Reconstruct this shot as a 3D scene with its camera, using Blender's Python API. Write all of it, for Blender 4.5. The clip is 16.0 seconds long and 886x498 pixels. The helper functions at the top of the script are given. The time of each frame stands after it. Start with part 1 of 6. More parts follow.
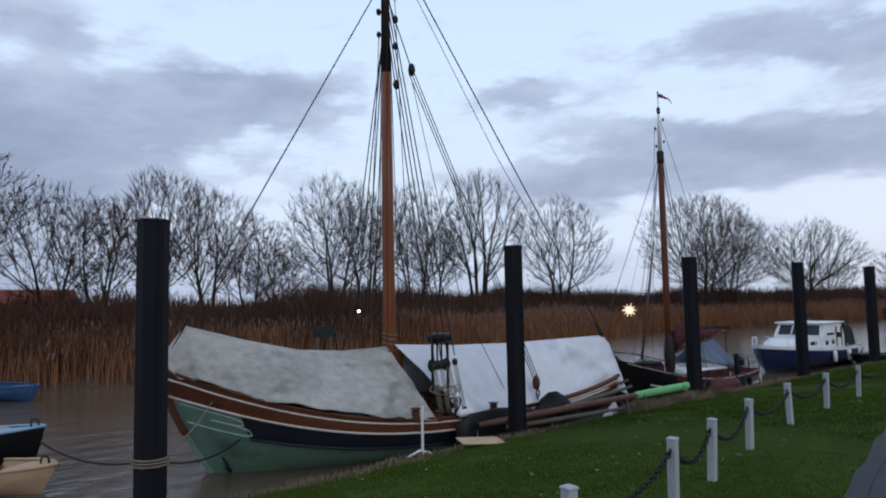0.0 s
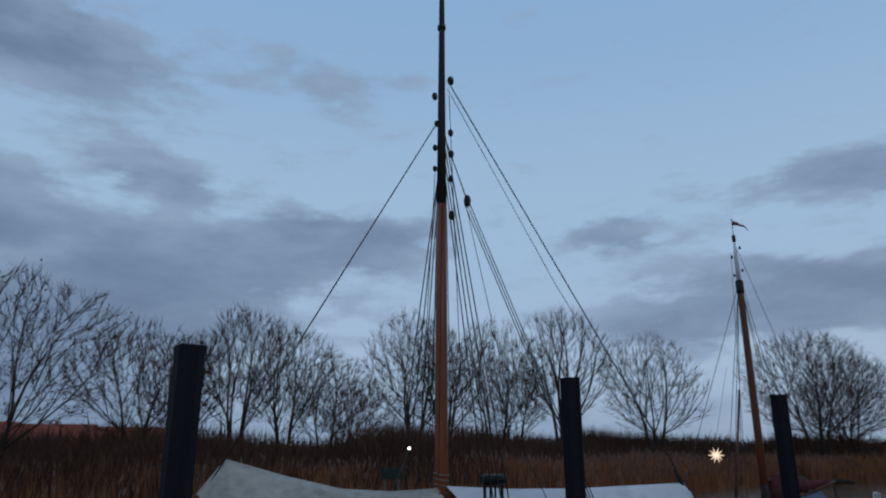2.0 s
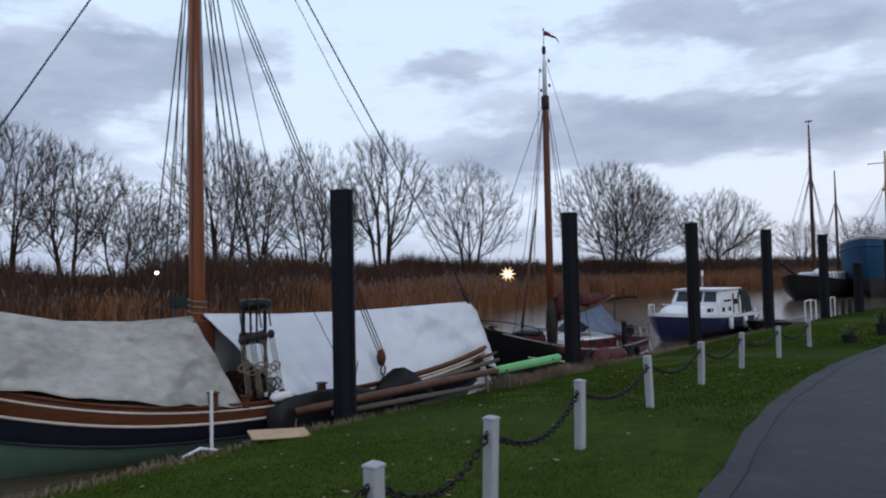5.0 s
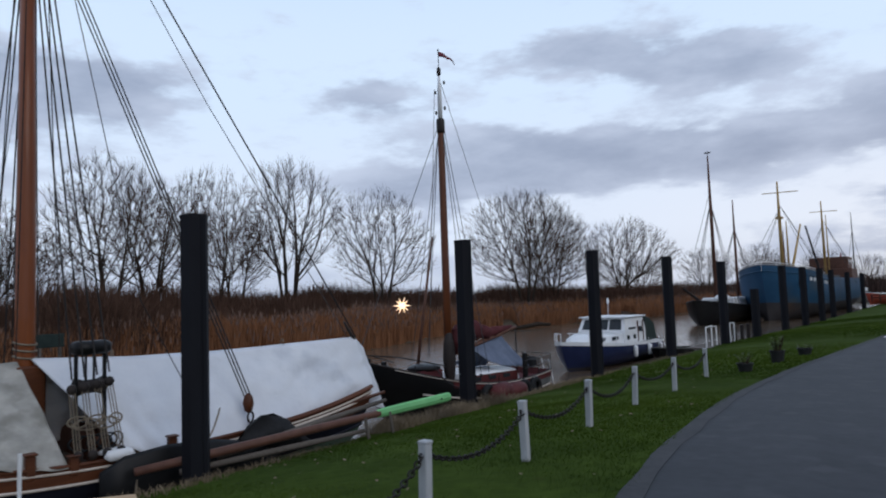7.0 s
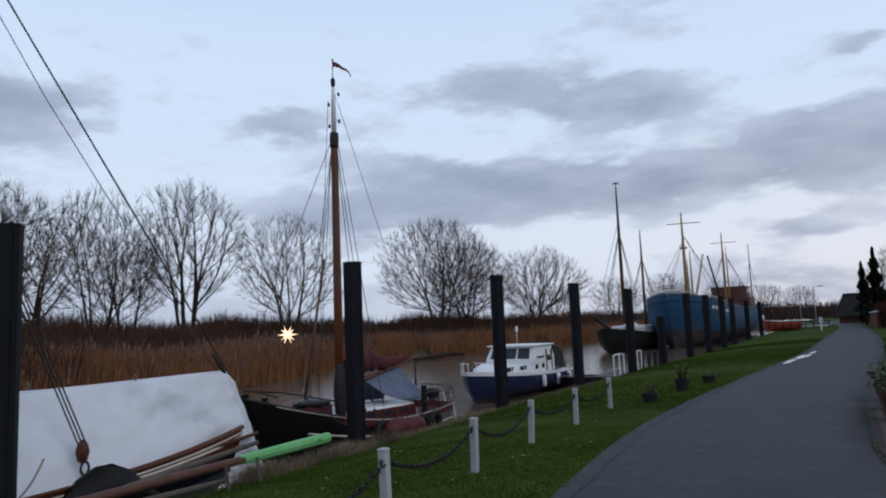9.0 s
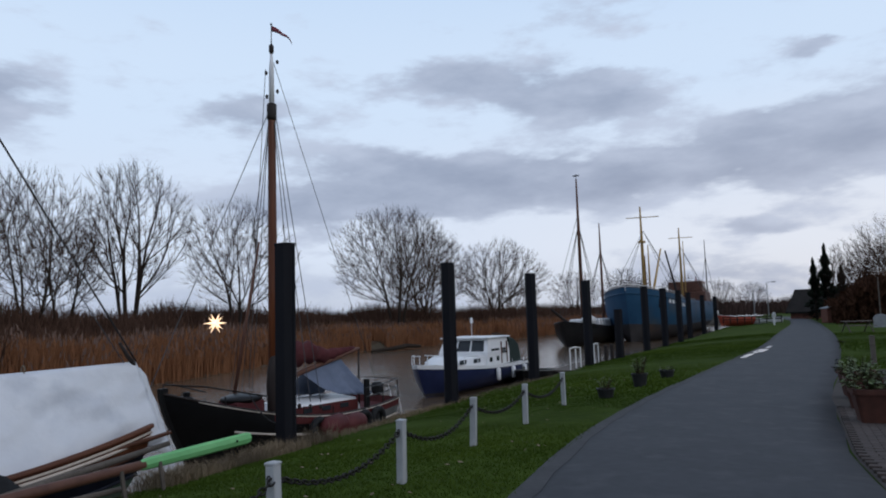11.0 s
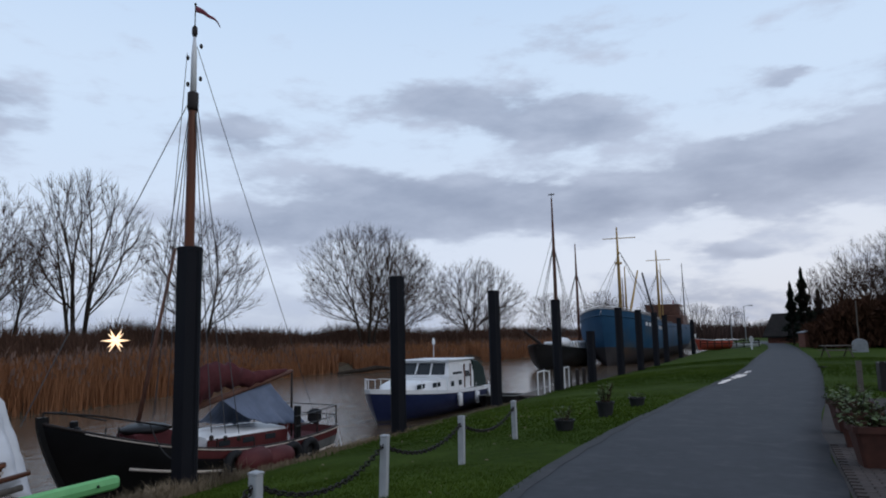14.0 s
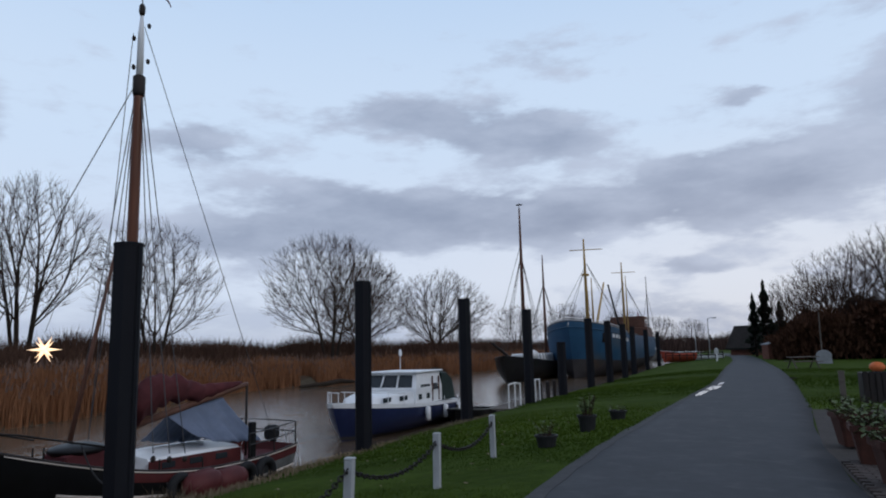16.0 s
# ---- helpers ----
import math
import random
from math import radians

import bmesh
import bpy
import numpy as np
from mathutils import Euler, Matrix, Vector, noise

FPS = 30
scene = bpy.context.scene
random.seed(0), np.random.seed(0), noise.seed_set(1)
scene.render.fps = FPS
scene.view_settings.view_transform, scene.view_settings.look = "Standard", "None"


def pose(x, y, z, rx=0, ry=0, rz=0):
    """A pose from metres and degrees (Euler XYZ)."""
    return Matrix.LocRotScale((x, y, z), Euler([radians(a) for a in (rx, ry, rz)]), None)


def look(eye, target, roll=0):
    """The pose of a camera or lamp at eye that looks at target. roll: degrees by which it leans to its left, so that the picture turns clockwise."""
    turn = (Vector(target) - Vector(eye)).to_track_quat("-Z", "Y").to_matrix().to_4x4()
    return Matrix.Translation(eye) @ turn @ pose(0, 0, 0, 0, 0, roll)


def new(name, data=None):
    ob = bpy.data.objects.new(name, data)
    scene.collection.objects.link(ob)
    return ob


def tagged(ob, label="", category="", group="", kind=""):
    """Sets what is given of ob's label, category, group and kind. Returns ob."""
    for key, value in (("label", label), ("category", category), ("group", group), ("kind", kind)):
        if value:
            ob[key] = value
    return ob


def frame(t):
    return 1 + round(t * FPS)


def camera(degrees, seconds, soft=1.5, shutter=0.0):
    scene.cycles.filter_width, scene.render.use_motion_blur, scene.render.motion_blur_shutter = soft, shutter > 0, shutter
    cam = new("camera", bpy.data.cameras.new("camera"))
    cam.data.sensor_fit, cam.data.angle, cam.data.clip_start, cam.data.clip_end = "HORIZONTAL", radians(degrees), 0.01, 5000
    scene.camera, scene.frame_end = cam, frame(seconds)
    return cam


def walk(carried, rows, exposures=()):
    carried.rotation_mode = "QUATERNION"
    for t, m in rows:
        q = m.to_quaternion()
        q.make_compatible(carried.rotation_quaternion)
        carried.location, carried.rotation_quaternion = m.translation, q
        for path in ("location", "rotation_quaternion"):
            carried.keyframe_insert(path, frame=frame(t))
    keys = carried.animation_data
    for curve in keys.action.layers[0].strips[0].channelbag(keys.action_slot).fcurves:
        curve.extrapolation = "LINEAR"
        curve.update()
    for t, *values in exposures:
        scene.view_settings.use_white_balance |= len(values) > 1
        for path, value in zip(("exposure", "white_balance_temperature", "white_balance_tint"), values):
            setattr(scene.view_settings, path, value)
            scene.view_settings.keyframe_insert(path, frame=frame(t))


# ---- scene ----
cam = camera(65.9, 16.0, 1.9, 0.4)

PATH = [
    (0, (1.127, 0.142, 2.1), (-0.389, 1.437, 2.253), -1.1),
    (0.5, (1.114, 0.35, 1.97), (-0.409, 1.613, 2.255), -0.2),
    (1, (1.174, 0.673, 1.906), (-0.341, 1.881, 2.402), -0.6),
    (1.5, (1.252, 0.952, 1.92), (-0.32, 2.051, 2.486), -0.3),
    (2, (1.257, 1.166, 1.924), (-0.355, 2.209, 2.481), -0.0),
    (2.5, (1.047, 1.525, 1.937), (-0.613, 2.615, 2.176), -0.2),
    (3, (0.951, 1.974, 1.903), (-0.691, 3.107, 2.042), -0.8),
    (3.5, (0.78, 2.373, 1.871), (-0.762, 3.642, 1.972), -1.0),
    (4, (0.64, 2.789, 1.819), (-0.86, 4.109, 1.896), -1.1),
    (4.5, (0.463, 3.192, 1.781), (-0.974, 4.582, 1.846), -1.0),
    (7, (0.168, 4.992, 1.837), (-1.025, 6.59, 1.983), -2.0),
    (7.5, (0.142, 5.349, 1.842), (-1.017, 6.958, 2.096), -0.5),
    (8, (0.095, 5.766, 1.82), (-1.036, 7.392, 2.096), -1.2),
    (8.5, (-0.028, 6.188, 1.757), (-1.087, 7.868, 2.001), -2.0),
    (9, (-0.086, 6.476, 1.764), (-1.075, 8.2, 1.987), -2.3),
    (9.5, (-0.224, 6.844, 1.701), (-1.178, 8.588, 1.917), -2.9),
    (10, (-0.388, 7.183, 1.668), (-1.31, 8.947, 1.87), -2.1),
    (12.5, (-0.4, 8.751, 1.699), (-1.253, 10.548, 1.907), -2.2),
    (13, (-0.426, 9.122, 1.685), (-1.26, 10.918, 1.966), -1.6),
    (13.5, (-0.429, 9.51, 1.641), (-1.266, 11.305, 1.917), -1.4),
    (14, (-0.514, 9.886, 1.597), (-1.351, 11.684, 1.856), -1.3),
    (14.5, (-0.61, 10.153, 1.613), (-1.418, 11.965, 1.87), -1.5),
    (15, (-0.731, 10.459, 1.556), (-1.533, 12.269, 1.839), -1.0),
    (15.5, (-0.956, 10.664, 1.547), (-1.737, 12.482, 1.835), -0.8),
    (16, (-1.114, 10.891, 1.513), (-1.854, 12.725, 1.807), -1.4),
]
EXPOSURES = ((0, 0.02, 6150, 10), (0.5, -0.03, 6120, 10), (0.9, -0.2, 6050, 8), (1.3, -0.6, 5700, 4), (1.6, -0.78, 5500, 2), (2.1, -0.82, 5450, 2), (2.4, -0.45, 5900, 7), (2.7, -0.06, 6000, 10), (3.2, 0.04, 6120, 10), (4.4, 0.08, 6250, 10), (7.0, 0.0, 6300, 10), (7.6, -0.2, 6250, 9), (8.1, -0.22, 6250, 9), (8.7, -0.14, 6300, 10), (9.5, -0.1, 6350, 10), (12.5, -0.1, 6300, 10), (13.1, -0.2, 6250, 9), (14, -0.13, 6300, 10), (16, -0.17, 6280, 10))
walk(cam, [(t, look(eye, target, roll)) for t, eye, target, roll in PATH], EXPOSURES)

WATER = -1.35

# ---- world and light ----
world = bpy.data.worlds.new("world")
scene.world = world
world.use_nodes = True
wn, wl = world.node_tree.nodes, world.node_tree.links
wn.clear()


def wnode(kind, **values):
    n = wn.new(kind)
    for key, value in values.items():
        n.inputs[key].default_value = value
    return n


def wmath(op, a, b):
    n = wn.new("ShaderNodeMath")
    n.operation = op
    for i, s in enumerate((a, b)):
        if isinstance(s, (int, float)):
            n.inputs[i].default_value = s
        else:
            wl.new(s, n.inputs[i])
    return n.outputs[0]


def wmix(fac, a, b):
    n = wn.new("ShaderNodeMix")
    n.data_type = "RGBA"
    for i, s in ((0, fac), (6, a), (7, b)):
        if isinstance(s, (int, float, tuple)):
            n.inputs[i].default_value = s
        else:
            wl.new(s, n.inputs[i])
    return n.outputs[2]


def wramp(fac, stops):
    n = wn.new("ShaderNodeValToRGB")
    n.color_ramp.interpolation = "EASE"
    for i, (pos, col) in enumerate(stops):
        e = n.color_ramp.elements[i] if i < 2 else n.color_ramp.elements.new(pos)
        e.position, e.color = pos, (*col, 1)
    wl.new(fac, n.inputs[0])
    return n.outputs[0]


sky = wn.new("ShaderNodeTexSky")
sky.sky_type, sky.sun_disc = "NISHITA", False
sky.sun_elevation, sky.sun_rotation = radians(12), radians(100)
coord = wn.new("ShaderNodeTexCoord")
xyz = wn.new("ShaderNodeSeparateXYZ")
wl.new(coord.outputs["Generated"], xyz.inputs[0])
height = wmath("MAXIMUM", xyz.outputs[2], 0.0)
azimuth = wmath("MULTIPLY", wmath("ARCTAN2", xyz.outputs[0], xyz.outputs[1]), 180 / math.pi)
elevation = wmath("MULTIPLY", wmath("ARCSINE", xyz.outputs[2], 0.0), 180 / math.pi)
plane = wn.new("ShaderNodeCombineXYZ")
wl.new(wmath("DIVIDE", azimuth, 15.0), plane.inputs[0])
wl.new(wmath("DIVIDE", elevation, 5.5), plane.inputs[1])
plane.inputs[2].default_value = 3.7
big = wnode("ShaderNodeTexNoise", Scale=0.75, Detail=5.0, Roughness=0.5)
fine = wnode("ShaderNodeTexNoise", Scale=2.9, Detail=7.0, Roughness=0.55)
ragged = wnode("ShaderNodeTexNoise", Scale=1.5, Detail=5.0, Roughness=0.55)
for n in (big, fine, ragged):
    wl.new(plane.outputs[0], n.inputs["Vector"])
shift = wn.new("ShaderNodeSeparateColor")
wl.new(ragged.outputs["Color"], shift.inputs[0])
az_w = wmath("ADD", azimuth, wmath("MULTIPLY", wmath("SUBTRACT", shift.outputs[0], 0.5), 15.0))
el_w = wmath("ADD", elevation, wmath("MULTIPLY", wmath("SUBTRACT", shift.outputs[1], 0.5), 5.0))
clear = wramp(height, [(0.0, (0.62, 0.69, 0.84)), (0.10, (0.83, 0.92, 1.08)), (0.32, (0.78, 0.93, 1.13)), (0.60, (0.60, 0.80, 1.08)), (1.0, (0.66, 0.82, 1.08))])
nishita = wn.new("ShaderNodeVectorMath")
nishita.operation = "SCALE"
nishita.inputs[3].default_value = 0.06
wl.new(sky.outputs[0], nishita.inputs[0])
clear = wmix(0.08, clear, nishita.outputs[0])
# the cloud banks: azimuth, elevation, half width, half height, thickness
BANKS = ((-78, 14.0, 16, 3.4, 1.0), (-63.5, 16.8, 9, 2.0, 0.8), (-81, 20.2, 5.5, 1.5, 0.8), (-88, 28.9, 3.5, 1.6, 0.5), (-67, 29.3, 9, 2.6, 0.55), (-41, 16.5, 5, 1.6, 0.75),
         (-25, 19.5, 9, 2.0, 0.85), (-27, 12.4, 13, 2.0, 1.0), (-38, 9.2, 10, 1.6, 0.85), (-13.5, 17.2, 6, 2.2, 0.95), (-19, 9.8, 11, 1.9, 0.9), (1.0, 12.0, 7.5, 3.2, 1.0),
         (-9.4, 10.8, 5, 1.3, 0.7), (-1.7, 6.7, 2.4, 0.8, 0.8), (0.7, 18.7, 2.2, 0.9, 0.7), (-15, 23.8, 10, 1.4, 0.4), (-4, 2.7, 9, 1.4, 0.6), (-82, 8.8, 13, 3.0, 0.9))
banks = 0.0
for az0, el0, wide, high, thick in BANKS:
    q = wmath("ADD", wmath("POWER", wmath("ABSOLUTE", wmath("DIVIDE", wmath("SUBTRACT", az_w, az0), wide), 0.0), 2.0),
              wmath("POWER", wmath("ABSOLUTE", wmath("DIVIDE", wmath("SUBTRACT", el_w, el0), high), 0.0), 2.0))
    banks = wmath("ADD", banks, wmath("MULTIPLY", wmath("POWER", 0.40, q), thick))
# loose cloud over the rest of the sky
ahead = wmath("ADD", wmath("ADD", wmath("MULTIPLY", xyz.outputs[0], -0.60), wmath("MULTIPLY", xyz.outputs[1], 0.77)), wmath("MULTIPLY", xyz.outputs[2], 0.2))
rest = wmath("MULTIPLY", wmath("MINIMUM", wmath("MAXIMUM", wmath("MULTIPLY", wmath("SUBTRACT", 0.80, ahead), 4.0), 0.0), 1.0), wmath("MULTIPLY", wmath("SUBTRACT", big.outputs[0], 0.30), 4.0))
north = wmath("POWER", wmath("MAXIMUM", wmath("ADD", wmath("MULTIPLY", xyz.outputs[1], 0.97), wmath("MULTIPLY", xyz.outputs[0], 0.24)), 0.0), 5.0)
low = wmath("MULTIPLY", wmath("MAXIMUM", wmath("SUBTRACT", 0.14, height), 0.0), wmath("SUBTRACT", 3.6, wmath("MULTIPLY", north, 3.0)))
cover = wmath("ADD", wmath("ADD", banks, wmath("MAXIMUM", rest, 0.0)), wmath("ADD", low, wmath("MULTIPLY", wmath("SUBTRACT", fine.outputs[0], 0.5), 1.9)))
amount = wramp(cover, [(0.14, (0, 0, 0)), (0.72, (1, 1, 1))])
grey = wramp(wmath("ADD", wmath("MULTIPLY", fine.outputs[0], 0.75), wmath("MULTIPLY", wmath("SUBTRACT", 1.3, cover), 0.22)), [(0.28, (0.27, 0.325, 0.455)), (0.72, (0.60, 0.67, 0.82))])
glow = wmath("MULTIPLY", north, wmath("MAXIMUM", wmath("SUBTRACT", 1.0, wmath("MULTIPLY", height, 3.2)), 0.0))
clear = wmix(wmath("MULTIPLY", glow, 0.85), clear, (0.96, 0.94, 0.95, 1))
grey = wmix(wmath("MULTIPLY", glow, 0.35), grey, (0.62, 0.60, 0.66, 1))
rgb = wmix(wmath("MULTIPLY", amount, 0.88), clear, grey)
back = wnode("ShaderNodeBackground", Strength=0.95)
wl.new(rgb, back.inputs[0])
wout = wn.new("ShaderNodeOutputWorld")
wl.new(back.outputs[0], wout.inputs[0])

sun = new("sun", bpy.data.lights.new("sun", "SUN"))
sun.data.energy, sun.data.angle, sun.data.color = 0.55, radians(45), (1.0, 0.94, 0.88)
sun.matrix_world = look((0, 0, 30), (-24, 6, 14))


# ---- materials ----
def material(name, low, high, rough=0.8, scale=6.0, metal=0.0, bump=0.3, depth=0.01, fleck=None, fleck_at=0.62, coat=0.0,
             stretch=(1, 1, 1), spec=0.25, island=0.0, each=0.0, emit=None, emit_strength=0.0, trans=0.0):
    """A surface that varies between two colours at two scales, with relief, and flecks or stains in a third."""
    m = bpy.data.materials.new(name)
    m.use_nodes = True
    nodes, links = m.node_tree.nodes, m.node_tree.links
    b = nodes["Principled BSDF"]
    tc = nodes.new("ShaderNodeTexCoord")
    mp = nodes.new("ShaderNodeMapping")
    mp.inputs["Scale"].default_value = stretch
    links.new(tc.outputs["Object"], mp.inputs[0])
    n1 = nodes.new("ShaderNodeTexNoise")
    n1.inputs["Scale"].default_value, n1.inputs["Detail"].default_value = scale, 6
    n2 = nodes.new("ShaderNodeTexNoise")
    n2.inputs["Scale"].default_value, n2.inputs["Detail"].default_value = scale * 0.13, 3
    for n in (n1, n2):
        links.new(mp.outputs[0], n.inputs["Vector"])
    add = nodes.new("ShaderNodeMath")
    add.operation = "ADD"
    links.new(n1.outputs[0], add.inputs[0])
    links.new(n2.outputs[0], add.inputs[1])
    value = add.outputs[0]
    shift = 0.0
    if island or each:
        pick = nodes.new("ShaderNodeNewGeometry" if island else "ShaderNodeObjectInfo")
        out = pick.outputs["Random Per Island" if island else "Random"]
        mul = nodes.new("ShaderNodeMath")
        mul.operation = "MULTIPLY_ADD"
        mul.inputs[1].default_value = island or each
        links.new(out, mul.inputs[0])
        links.new(value, mul.inputs[2])
        value, shift = mul.outputs[0], (island or each) / 2
    half = nodes.new("ShaderNodeMapRange")
    half.inputs[1].default_value, half.inputs[2].default_value = 0.6 + shift * 0.3, 1.4 + shift * 1.7
    links.new(value, half.inputs[0])
    mix = nodes.new("ShaderNodeMix")
    mix.data_type = "RGBA"
    mix.inputs[6].default_value, mix.inputs[7].default_value = (*low, 1), (*high, 1)
    links.new(half.outputs[0], mix.inputs[0])
    colour = mix.outputs[2]
    if fleck:
        n3 = nodes.new("ShaderNodeTexNoise")
        n3.inputs["Scale"].default_value, n3.inputs["Detail"].default_value = scale * 0.35, 8
        links.new(mp.outputs[0], n3.inputs["Vector"])
        at = nodes.new("ShaderNodeMapRange")
        at.inputs[1].default_value, at.inputs[2].default_value = fleck_at - 0.05, fleck_at + 0.07
        links.new(n3.outputs[0], at.inputs[0])
        over = nodes.new("ShaderNodeMix")
        over.data_type = "RGBA"
        links.new(at.outputs[0], over.inputs[0])
        links.new(colour, over.inputs[6])
        over.inputs[7].default_value = (*fleck, 1)
        colour = over.outputs[2]
    links.new(colour, b.inputs["Base Color"])
    b.inputs["Roughness"].default_value, b.inputs["Metallic"].default_value = rough, metal
    b.inputs["Specular IOR Level"].default_value = spec
    b.inputs["Coat Weight"].default_value = coat
    b.inputs["Transmission Weight"].default_value = trans
    if emit:
        b.inputs["Emission Color"].default_value, b.inputs["Emission Strength"].default_value = (*emit, 1), emit_strength
    if bump:
        bp = nodes.new("ShaderNodeBump")
        bp.inputs["Strength"].default_value, bp.inputs["Distance"].default_value = bump, depth
        links.new(n1.outputs[0], bp.inputs["Height"])
        links.new(bp.outputs[0], b.inputs["Normal"])
    return m


